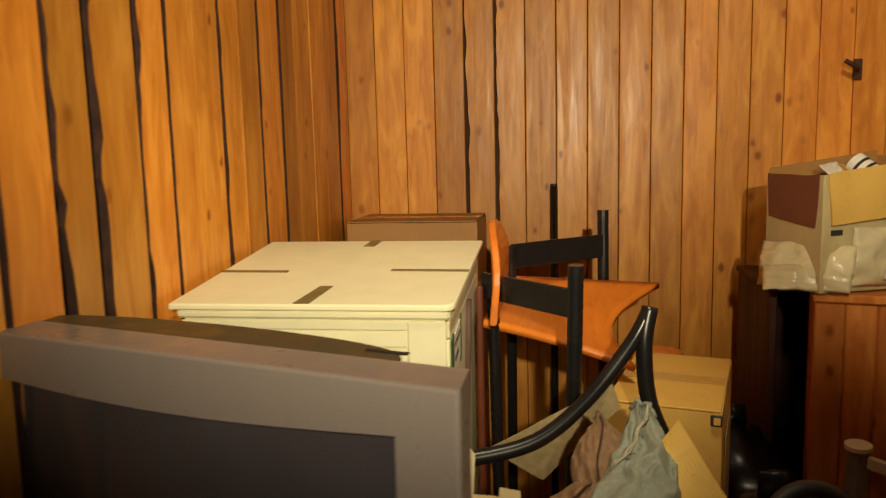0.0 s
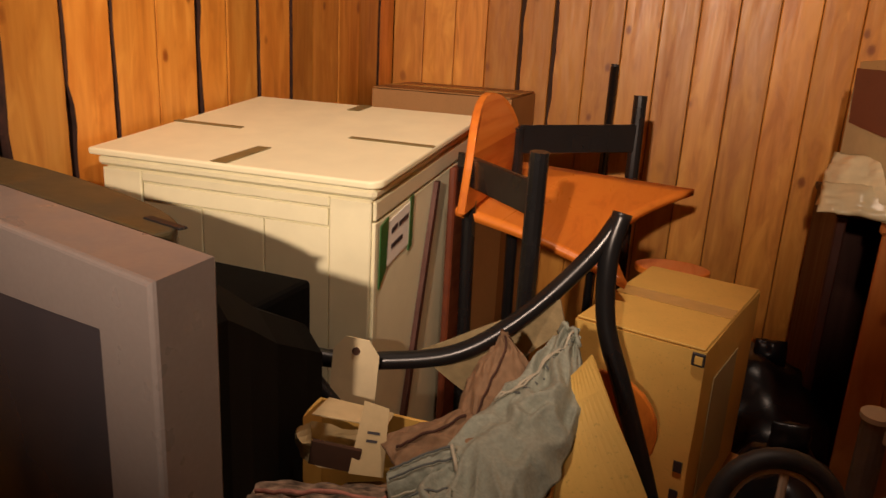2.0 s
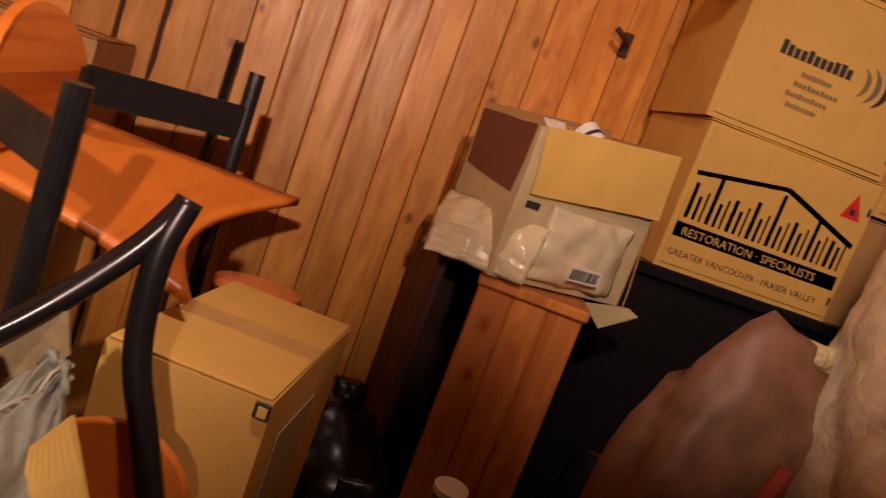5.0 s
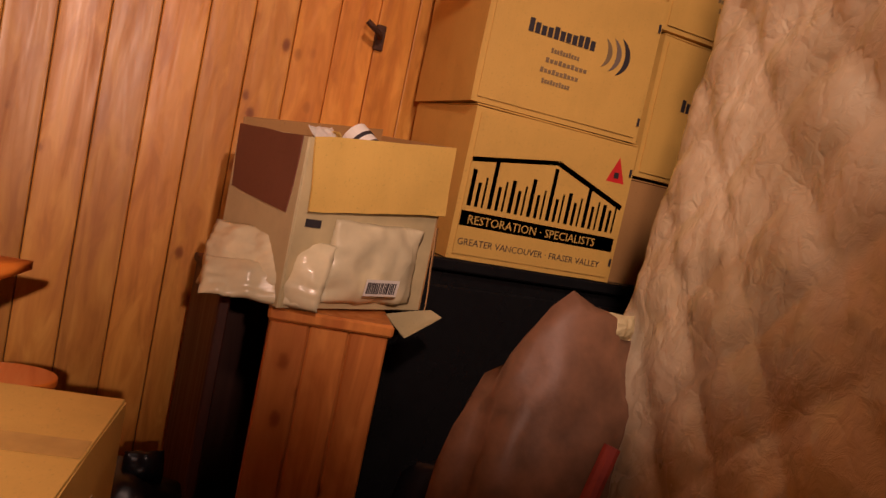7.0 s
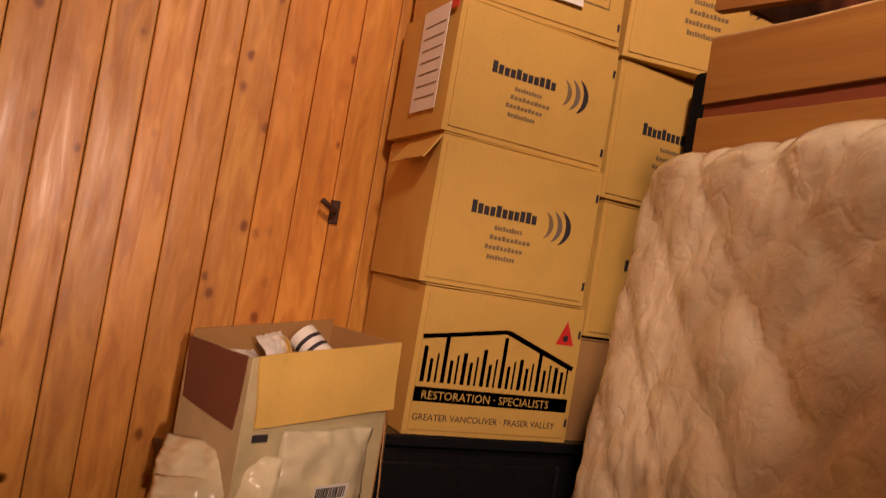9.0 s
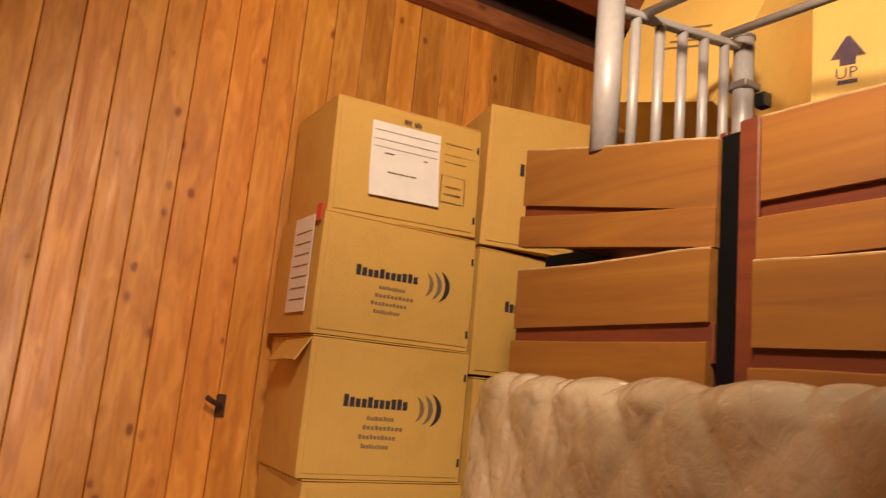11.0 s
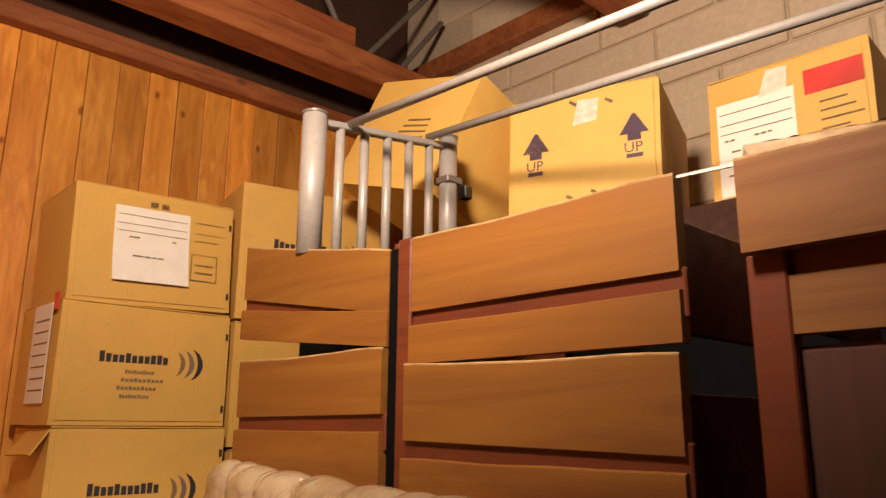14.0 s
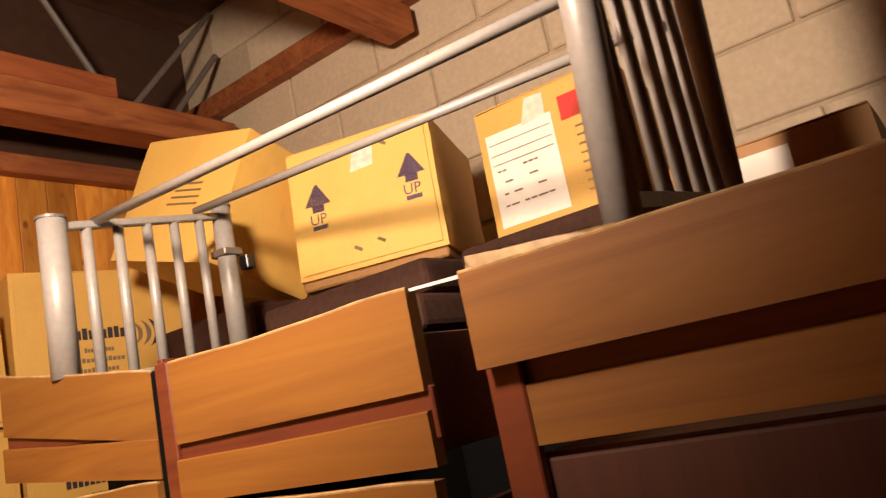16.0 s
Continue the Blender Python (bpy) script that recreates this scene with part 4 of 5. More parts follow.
jacket, on_ja = garment("denim_jacket", "light denim jacket waistband folded in a carton", "denim",
                        [(0.690, 1.155, 0.706), (0.660, 1.15, 0.694), (0.628, 1.14, 0.672)], [(0.712, 1.11, 0.704), (0.686, 1.10, 0.692), (0.645, 1.09, 0.672)], 0.010, 0.004, 9.0)
for u in (0.05, 0.36, 0.66, 0.95):
    seam(jacket, on_ja, ((u, 0.04), (u, 0.96)), "stitch" if u in (0.05, 0.95) else "denim_dark", "seam", 0.0013, "waistband seam")
seam(jacket, on_ja, ((0.02, 0.06), (0.98, 0.06)), "stitch", "seam", 0.002, "waistband end seam")
shorts, on_so = garment("shorts", "pale washed shorts crumpled among the clothes", "denim",
                        [(0.706, 1.10, 0.696), (0.675, 1.095, 0.684), (0.650, 1.085, 0.672)], [(0.722, 1.06, 0.696), (0.700, 1.045, 0.688), (0.674, 1.035, 0.680)], 0.008, 0.006, 12.0)
seam(shorts, on_so, ((0.2, 0.05), (0.3, 0.95)), "denim_dark", "seam", 0.0013, "dark seam")
vest, on_ve = garment("vest", "grey cotton vest rolled at a carton corner", "grey_cloth",
                      [(0.605, 1.0, 0.668), (0.635, 1.03, 0.688), (0.655, 1.05, 0.694), (0.700, 1.035, 0.694)], [(0.575, 0.965, 0.660), (0.62, 0.965, 0.680), (0.67, 0.97, 0.690), (0.715, 0.97, 0.690)], 0.014, 0.006, 15.0)
seam(vest, on_ve, ((0.5, 0.05), (0.5, 0.95)), "stitch", "seam", 0.0009, "thin seam")
scarf, on_sc = garment("scarf", "pale pink knitted scarf roll in a carton", "pink",
                       [(0.640, 0.995, 0.690), (0.664, 1.005, 0.706), (0.69, 1.003, 0.711), (0.712, 0.985, 0.707)], [(0.640, 0.968, 0.682), (0.665, 0.962, 0.700), (0.69, 0.962, 0.705), (0.716, 0.962, 0.702)], 0.010, 0.005, 14.0, folds=8.0)
seam(scarf, on_sc, ((0.25, 0.03), (0.25, 0.97)), "red_soft", "ribbed_edge", 0.003, "red ribbed edge")
parcel = thing("paper_bag", "crumpled tan paper bag with a dark opening", "bag", pose(0.540, 1.135, 0.648, 0, 8, 15))
bm = soft_box(0.080, 0.045, 0.045, 0.012, 6, 21, top=False)
for v in bm.verts:
    v.co += 0.006 * noise.noise_vector(v.co * 38)
part("bag_body", bm, M["paper_tan"], parcel)
part("flap", plate([(-0.04, 0.0), (0.045, 0.005), (0.05, 0.04), (-0.03, 0.045)], 0.0015, None, "xy", 0.047), M["paper_tan"], parcel)
# No real hole: a dark block imitates the shade inside the bag.
part("opening", block((-0.030, -0.036, 0.008), (0.026, -0.030, 0.038), 0.001), M["gap"], parcel, "dark block painted for the shade in the hollow")
hang = thing("swing_tag", "small tan card tag with a printed mark", "tag", pose(0.585, 1.105, 0.655, -20, 6, 20))
part("card", plate([(-0.018, 0), (0.02, 0), (0.016, 0.075), (-0.012, 0.08)], 0.0012, None, "xz", 0), M["paper_tan"], hang)
part("line", bar(bar(bmesh.new(), -0.004, 0.045, 0.010, 0.048), -0.004, 0.036, 0.008, 0.039), M["ink"], hang)

# ---- carton with hand holes, low orange chair, wheel ----
yaw = -15
box_a = carton("tall kraft carton with a dark corner hole and scuffed side", 0.205, 0.355, 0.33, pose(0.879, 1.719, 0.368, 0, 0, yaw), "card_light", "", 31, staples=False)
part("corner_hole", block((0.084, -0.1835, 0.308), (0.1035, -0.1795, 0.329), 0.002), M["ink"], box_a, "dark torn corner")
part("corner_patch", block((0.089, -0.1855, 0.312), (0.1005, -0.1840, 0.325), 0.001), M["card_light"], box_a)
part("side_label", block((0.1062, -0.12, 0.06), (0.1075, 0.03, 0.27), 0.0004), M["card_pale"], box_a, "pale torn side label")
for z in (0.08, 0.13):
    part("corner_mark", block((0.082, -0.1825, z), (0.095, -0.1800, z + 0.018), 0), M["ink"], box_a)
carton("kraft carton under a taller carton", 0.24, 0.36, 0.355, pose(0.879, 1.719, 0.006, 0, 0, yaw), "card_dark", "", 32, staples=False)
low = thing("low_chair", "second orange plywood chair pushed under the cartons", "chair", pose(-0.003, -0.055, 0.0))
ell = [(0.80 + 0.085 * math.cos(radians(a)), 0.60 + 0.085 * math.sin(radians(a))) for a in range(0, 360, 15)]
part("backrest", plate(ell, 0.012, None, "xz", 1.475, 0.003), M["orange"], low, "rounded orange back")
ell = [(0.95 + 0.17 * math.cos(radians(a)), 1.40 + 0.13 * math.sin(radians(a))) for a in range(0, 360, 15)]
part("seat", plate(ell, 0.014, None, "xy", 0.40, 0.003), M["orange"], low, "round orange seat")
for sx, sy in ((0.86, 1.34), (1.04, 1.34), (0.86, 1.46), (1.04, 1.46)):
    part("leg", tube([(sx, sy, 0), (sx, sy, 0.399)], 0.012), M["black"], low)
part("support", block((0.79, 1.487, 0.41), (0.81, 1.494, 0.56), 0.002), M["black"], low)
ell = [(0.865 + 0.075 * math.cos(radians(a)), 1.985 + 0.055 * math.sin(radians(a))) for a in range(0, 360, 15)]
third = thing("round_stool", "orange round-topped stool by the pine wall", "stool", pose(0, 0, 0))
part("seat", plate(ell, 0.014, None, "xy", 0.672, 0.003), M["orange"], third)
for sx, sy in ((0.83, 1.99), (0.91, 1.99), (0.83, 1.94), (0.91, 1.94)):
    part("leg", tube([(sx, sy, 0), (sx, sy, 0.671)], 0.011), M["black"], third)

cart = thing("trolley", "folding trolley with a black rubber wheel and pale bars", "trolley", pose(-0.008, -0.034, 0.0))
c, axis = Vector((1.045, 1.40, 0.555)), Vector((0.25, -1, 0.25)).normalized()
e1 = axis.cross(Vector((0, 0, 1))).normalized()
e2 = axis.cross(e1)
wheel = part("wheel", tube([c + 0.078 * (math.cos(a) * e1 + math.sin(a) * e2) for a in [math.tau * k / 32 for k in range(32)]], 0.0135, closed=True, sides=12), M["rubber"], cart, "black rubber tyre", smooth=True)
part("rim", tube([c + 0.063 * (math.cos(a) * e1 + math.sin(a) * e2) for a in [math.tau * k / 32 for k in range(32)]], 0.005, closed=True, sides=8), M["white_metal"], wheel)
for k in range(3):
    a = math.tau * (k + 0.2) / 3
    part("spoke", tube([c, c + 0.06 * (math.cos(a) * e1 + math.sin(a) * e2)], 0.008, sides=8, flat=0.5), M["white_metal"], wheel)
part("hub", tube([c - axis * 0.02, c + axis * 0.025], 0.015), M["white_metal"], wheel, "pale round hub")
part("post", tube([(1.19, 1.62, 0.0), (1.183, 1.602, 0.625)], 0.019), M["steel"], cart, "grey tube post")
part("cap", tube([(1.183, 1.602, 0.626), (1.1828, 1.6015, 0.634)], 0.0225, sides=24), M["white_metal"], cart, "round pale cap")
part("bar", slat((1.195, 1.59, 0.595), (1.36, 1.42, 0.585), 0.022, 0.012), M["white_metal"], cart, "flat pale bar")
part("bar", slat((1.06, 1.39, 0.545), (1.27, 1.515, 0.575), 0.02, 0.012), M["white_metal"], cart, "flat pale bar")
part("frame_tube", tube([(1.045, 1.41, 0.555), (1.06, 1.45, 0.0)], 0.012), M["steel"], cart)

# ---- pedestal and the paper-wrapped carton ----
ped = thing("pedestal", "orange varnished pine pedestal with a moulded top", "pedestal", pose(1.32, 1.985, 0, 0, 0, -14))
part("body", block((-0.092, -0.075, 0.0), (0.092, 0.095, 0.817), 0.004), M["column"], ped)
for x in (-0.0615, 0.0, 0.0615):
    part("board", block((x - 0.0305, -0.083, 0.0), (x + 0.0295, -0.0755, 0.816), 0.004), M["column"], ped)
part("top", block((-0.097, -0.092, 0.818), (0.097, 0.11, 0.838), 0.004), M["column"], ped)
# The carton's shade on these panels is put into their wood colour.
side = thing("shelf_unit", "shelf unit beside the pine pedestal, darkened for the shade of a carton", "shelf", pose(0, 0, 0))
part("side_panel", block((1.17, 2.13, 0), (1.19, 2.45, 0.80), 0.003), M["shade_wood"], side)
part("side_panel", block((1.44, 2.13, 0), (1.46, 2.19, 0.80), 0.003), M["black"], side)
part("back_panel", block((1.191, 2.44, 0), (1.47, 2.46, 0.80), 0.002), M["shade_wood"], side)
part("top", block((1.165, 2.128, 0.801), (1.47, 2.46, 0.818), 0.003), M["shade_wood"], side)

wb = thing("open_carton", "open carton wrapped in white plastic with a folded flap", "carton", pose(1.315, 2.036, 0.842, 0, 0, 21))
w2, d2, h2 = 0.151, 0.094, 0.255
def rising(bm, by=0.12):
    """Lifts the upper edge of a panel towards +x."""
    for v in bm.verts:
        if v.co.z > 0.08:
            v.co.z += by * (v.co.x + w2)
    return bm


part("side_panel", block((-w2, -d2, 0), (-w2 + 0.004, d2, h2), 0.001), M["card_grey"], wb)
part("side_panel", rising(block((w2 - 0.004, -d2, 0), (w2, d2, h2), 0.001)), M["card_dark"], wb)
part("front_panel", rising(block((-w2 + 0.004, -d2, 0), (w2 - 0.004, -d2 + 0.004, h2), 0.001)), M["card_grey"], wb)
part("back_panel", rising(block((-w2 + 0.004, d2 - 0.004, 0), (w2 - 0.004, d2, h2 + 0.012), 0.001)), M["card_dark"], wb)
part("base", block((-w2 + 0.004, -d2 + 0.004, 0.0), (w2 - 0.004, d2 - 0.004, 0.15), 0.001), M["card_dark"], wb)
part("flap", rising(quad_flap((-w2 + 0.012, -d2 - 0.003, h2), (w2 + 0.004, -d2 - 0.003, h2 + 0.002), (w2 + 0.002, -d2 - 0.012, h2 - 0.118), (-w2 + 0.018, -d2 - 0.010, h2 - 0.108), 0.004, 0.002)), M["card_light"], wb, "yellow flap folded down")
part("stain", quad_flap((-w2 - 0.002, -d2 + 0.01, h2), (-w2 - 0.002, d2 - 0.005, h2), (-w2 - 0.002, d2 - 0.01, h2 - 0.10), (-w2 - 0.003, -d2 + 0.02, h2 - 0.115), 0.002, 0.0), M["card_red"], wb, "dark reddish side flap")
part("hand_hole", block((-w2 + 0.022, -d2 - 0.0022, 0.125), (-w2 + 0.05, -d2 - 0.0005, 0.137), 0), M["ink"], wb, "dark hand hole")


def crumple(w, h, d, n, seed, amp):
    bm = bmesh.new()
    g = []
    for j in range(n + 1):
        row = []
        for i in range(n + 1):
            u, v = i / n, j / n
            p = Vector(((u - 0.5) * w, 0, v * h))
            edge = math.sin(math.pi * u) * math.sin(math.pi * v)
            q = p * 26 + Vector((seed * 5, 0, 0))
            p.y = -d * edge ** 0.5 - amp * (noise.noise(q) + 0.6 * abs(noise.noise(q * 2.3)))
            p.x += 0.3 * amp * noise.noise(q + Vector((9, 0, 0)))
            p.z += 0.3 * amp * noise.noise(q + Vector((0, 9, 0)))
            row.append(bm.verts.new(p))
        g.append(row)
    for j in range(n):
        for i in range(n):
            bm.faces.new((g[j][i], g[j][i + 1], g[j + 1][i + 1], g[j + 1][i]))
    bmesh.ops.recalc_face_normals(bm, faces=bm.faces)
    bmesh.ops.solidify(bm, geom=bm.faces[:], thickness=0.0012)
    return bm


pouch = part("pouch", crumple(0.19, 0.13, 0.018, 22, 2, 0.009), M["plastic_bag"], wb, "shiny white plastic pouch", pose(0.018, -d2 - 0.003, 0.012), smooth=True)
code = part("barcode", block((-0.004, -0.0003, -0.004), (0.068, 0.0, 0.024), 0), M["paper"], wb, "white barcode sticker", pose(-0.012, -d2 - 0.030, 0.034, 8))
rngb = random.Random(7)
x = 0.0
while x < 0.060:
    wd = rngb.choice((0.0018, 0.0026, 0.0036))
    part("code_bar", bar(None, x, 0, x + wd, 0.019, -0.0004), M["ink"], code)
    x += wd + rngb.choice((0.0014, 0.0024))
part("wrapping", crumple(0.20, 0.105, 0.026, 30, 5, 0.011), M["plastic_bag"], wb, "crumpled plastic wrapping", pose(-w2 - 0.004, -d2 + 0.05, 0.002, -16, 0, -58), smooth=True)
part("wrapping", crumple(0.17, 0.065, 0.016, 24, 8, 0.010), M["plastic_bag"], wb, "crumpled plastic wrapping", pose(-w2 - 0.02, -d2 + 0.02, 0.004, -38, 0, -32), smooth=True)
part("torn_strip", quad_flap((0.06, -d2 - 0.01, -0.002), (w2 + 0.018, -d2 - 0.010, 0.004), (w2 + 0.030, -d2 - 0.03, -0.004), (0.085, -d2 - 0.04, -0.036), 0.002), M["card_pale"], wb, "pale torn paper strip")
part("torn_strip", quad_flap((w2 + 0.001, -d2, 0.15), (w2 + 0.016, -d2 + 0.01, 0.15), (w2 + 0.014, -d2, 0.0), (w2 + 0.001, -d2 - 0.012, 0.0), 0.002), M["card_dark"], wb)
for i, (x, y, z, rx, rz, mt) in enumerate(((-0.03, -0.02, 0.20, 20, 30, "paper"), (0.03, -0.03, 0.205, -15, -40, "paper"), (0.01, 0.03, 0.19, 30, 80, "card_light"), (-0.06, 0.02, 0.18, 0, 10, "paper"), (0.06, 0.03, 0.18, 10, 60, "ink"))):
    scrap = tagged(single("paper_scrap", crumple(0.085, 0.07, 0.008, 9, 20 + i, 0.012), M[mt], "crumpled scrap of packing paper in a carton", "paper", pose(1.315, 2.036, 0.842, 0, 0, 21) @ pose(x, y, z + 0.022, -62 + rx, 0, rz), "packing scraps"))
cup = thing("mug", "white mug with dark stripes among packing paper", "mug", pose(1.36, 2.026, 1.085, -55, 0, 40))
part("body", tube([(0, 0, 0), (0, 0, 0.06)], 0.026, sides=20), M["paper"], cup)
for z in (0.015, 0.035):
    part("stripe", tube([(0, 0, z), (0, 0, z + 0.007)], 0.0268, sides=20), M["ink"], cup)

# ---- bags ----
def sack(name, label, mat, c, r, seed, amp=0.18):
    bm = bmesh.new()
    bmesh.ops.create_icosphere(bm, subdivisions=4, radius=1)
    for v in bm.verts:
        p = v.co.copy()
        q = p * 2.2 + Vector((seed, seed * 2, 0))
        k = 1 + amp * noise.noise(q) + amp * 0.55 * abs(noise.noise(q * 3.1))
        v.co = Vector((c[0] + r[0] * p.x * k, c[1] + r[1] * p.y * k, max(c[2] + r[2] * p.z * k, 0.003)))
    ob = single(name, bm, M[mat], label, "bag", smooth=True)
    part("knot", crumple(0.07, 0.06, 0.012, 10, seed, 0.014), M[mat], ob, "twisted tied top", pose(c[0], c[1], c[2] + r[2] * 0.97), smooth=True)
    return ob


sack("rubbish_bag", "black plastic rubbish bag heaped on the floor", "dark_bag", (1.10, 2.18, 0.2), (0.16, 0.2, 0.24), 3)
sack("rubbish_bag", "black plastic rubbish bag beside the trolley", "dark_bag", (1.12, 1.86, 0.18), (0.12, 0.14, 0.22), 5)
sack("plastic_bag", "cream plastic shopping bag beside the trolley", "cream_bag", (1.37, 1.63, 0.36), (0.10, 0.09, 0.19), 9, 0.25)
sack("rubbish_bag", "dark plastic bag in front of the black cabinet", "dark_bag", (1.62, 1.96, 0.25), (0.16, 0.14, 0.32), 6)
clear = thing("clear_bag", "cloudy plastic bag of bedding with a red stripe", "bag", pose(-0.02, -0.04, 0.0))
bm = bmesh.new()
bmesh.ops.create_icosphere(bm, subdivisions=4, radius=1)
for v in bm.verts:
    p = v.co.copy()
    k = 1 + 0.14 * noise.noise(p * 2.4) + 0.07 * noise.noise(Vector((p.x * 8, p.y * 8, p.z * 3))) + 0.05 * abs(noise.noise(p * 11))
    full = max(0.02, 1 - p.z * p.z) ** -0.14
    v.co = Vector((1.59 + 0.17 * p.x * k * full + 0.04 * p.z, 1.72 + 0.10 * p.y * k, 0.47 + 0.45 * math.copysign(abs(p.z) ** 0.85, p.z) * k))
part("bag_body", bm, M["haze_bag"], clear, smooth=True)
part("tie", crumple(0.05, 0.035, 0.01, 8, 3, 0.01), M["card_pale"], clear, "knotted top", pose(1.665, 1.70, 0.905, -10))
part("stripe", tube(curve_points([(1.56, 1.60, 0.55), (1.585, 1.60, 0.68), (1.615, 1.605, 0.78)]), 0.012, sides=10), M["red_soft"], clear, "red stripe")
part("stripe", tube(curve_points([(1.62, 1.605, 0.5), (1.655, 1.605, 0.64), (1.675, 1.61, 0.76)]), 0.012, sides=10), M["red_soft"], clear, "red stripe")

# ---- mattress ----
def mattress():
    """A quilted mattress on its long edge, leaning to the drawers, in clear wrap."""
    L0, L1 = Vector((1.788, 1.722, 0)), Vector((1.44, 0.40, 0))
    along = (L1 - L0).normalized()
    length = (L1 - L0).length
    out = Vector((along.y, -along.x, 0))
    if out.x > 0:
        out = -out
    height, thick = 1.51, 0.08
    nu, prof = 190, []
    nv = 170
    for j in range(nv + 1):
        s = j / nv
        z = height * s
        prof.append((0.5, z))
    bm = bmesh.new()
    rows = []
    for i in range(nu + 1):
        u = length * i / nu
        row = []
        end = min(u, length - u)
        rnd = 1 - max(0, 1 - end / 0.045) ** 2
        h = height - 0.05 * (1 - rnd ** 0.5) + 0.012 * noise.noise(Vector((u * 4, 0, 3)))
        t = thick * (0.35 + 0.65 * rnd ** 0.5)
        ring = []
        for j in range(nv + 1):
            s = j / nv
            if s < 0.72:
                z, o = (h - t * 0.5) * s / 0.72, 1.0
                zz, oo = z, t / 2
            else:
                a = (s - 0.72) / 0.28 * math.pi
                if a < math.pi * 0.75:
                    b = a / 0.75
                    zz, oo = h - t / 2 + t / 2 * math.sin(b), t / 2 * math.cos(b)
                else:
                    zz, oo = (h - t / 2) * (1 - (a / math.pi - 0.75) / 0.25), -t / 2
            q = Vector((u * 5.2, zz * 5.2, 0))
            wob = Vector((noise.noise(q * 0.5), noise.noise(q * 0.5 + Vector((7, 3, 0))), 0)) * 0.6
            a1, a2 = (u + zz) * 38 + wob.x * 3.2, (u - zz) * 38 + wob.y * 3.2
            puff = (abs(math.sin(a1 / 2)) * abs(math.sin(a2 / 2))) ** 0.5
            wrap = noise.noise(q * 2.6) + 0.9 * abs(noise.noise(q * 5.5)) + 0.4 * abs(noise.noise(q * 12))
            oo2 = oo + (0.0105 * (puff - 0.6) + 0.0050 * wrap) * (1 if oo > -t / 2 else 0)
            lean = 0.15 * (zz / height) - 0.145
            p = L0 + along * u + out * oo2 + Vector((lean, 0, zz + (0.010 * (puff - 0.5) if s > 0.72 and oo > -t / 2 else 0)))
            ring.append(bm.verts.new(p))
        rows.append(ring)
    for a, b in zip(rows, rows[1:]):
        for k in range(nv):
            bm.faces.new((a[k], b[k], b[k + 1], a[k + 1]))
    for r in (rows[0], rows[-1]):
        bm.faces.new(r)
    ob = thing("mattress", "quilted cream mattress on edge in clear plastic wrap", "mattress")
    part("cover", bm, M["quilt"], ob, smooth=True)
    # Pale tubes along the top imitate highlight streaks on the wrap.
    for f, ln in ((0.10, 0.10), (0.26, 0.14), (0.52, 0.09), (0.70, 0.12)):
        pts = [L0 + along * (length * f + ln * k / 6) + out * (0.012 + 0.006 * math.sin(k)) + Vector((0.004, 0, 1.5035 + 0.002 * math.sin(k * 0.5))) for k in range(7)]
        part("wrap_fold", tube(pts, 0.0026, sides=8, flat=0.6), M["plastic_bag"], ob, "pale tube painted as a highlight on the plastic wrap", smooth=True)
    return ob


mattress()

# ---- dressers with two-plank drawer fronts ----
def sagging_plank(a, b, h, t=0.018, dip=0.004, worn=0.0, seed=0):
    """A plank between two lower front corners, with a slightly bowed top edge."""
    a, b = Vector(a), Vector(b)
    d = (b - a).normalized()
    n = Vector((d.y, -d.x, 0)).normalized()
    if n.x < 0:
        n = -n
    bm = bmesh.new()
    rows = []
    k = 12
    for i in range(k + 1):
        f = i / k
        p = a.lerp(b, f)
        top = h - dip * math.sin(math.pi * f) + 0.0018 * noise.noise(Vector((f * 4, seed, 1))) - worn * max(0, f - 0.86) * 4
        rows.append([bm.verts.new(p), bm.verts.new(p + Vector((0, 0, top - 0.002))), bm.verts.new(p + n * 0.003 + Vector((0, 0, top))), bm.verts.new(p + n * t + Vector((0, 0, top))), bm.verts.new(p + n * t)])
    for r, s in zip(rows, rows[1:]):
        for q in range(5):
            bm.faces.new((r[q], s[q], s[(q + 1) % 5], r[(q + 1) % 5]))
    bm.faces.new(rows[0])
    bm.faces.new(rows[-1])
    return bm


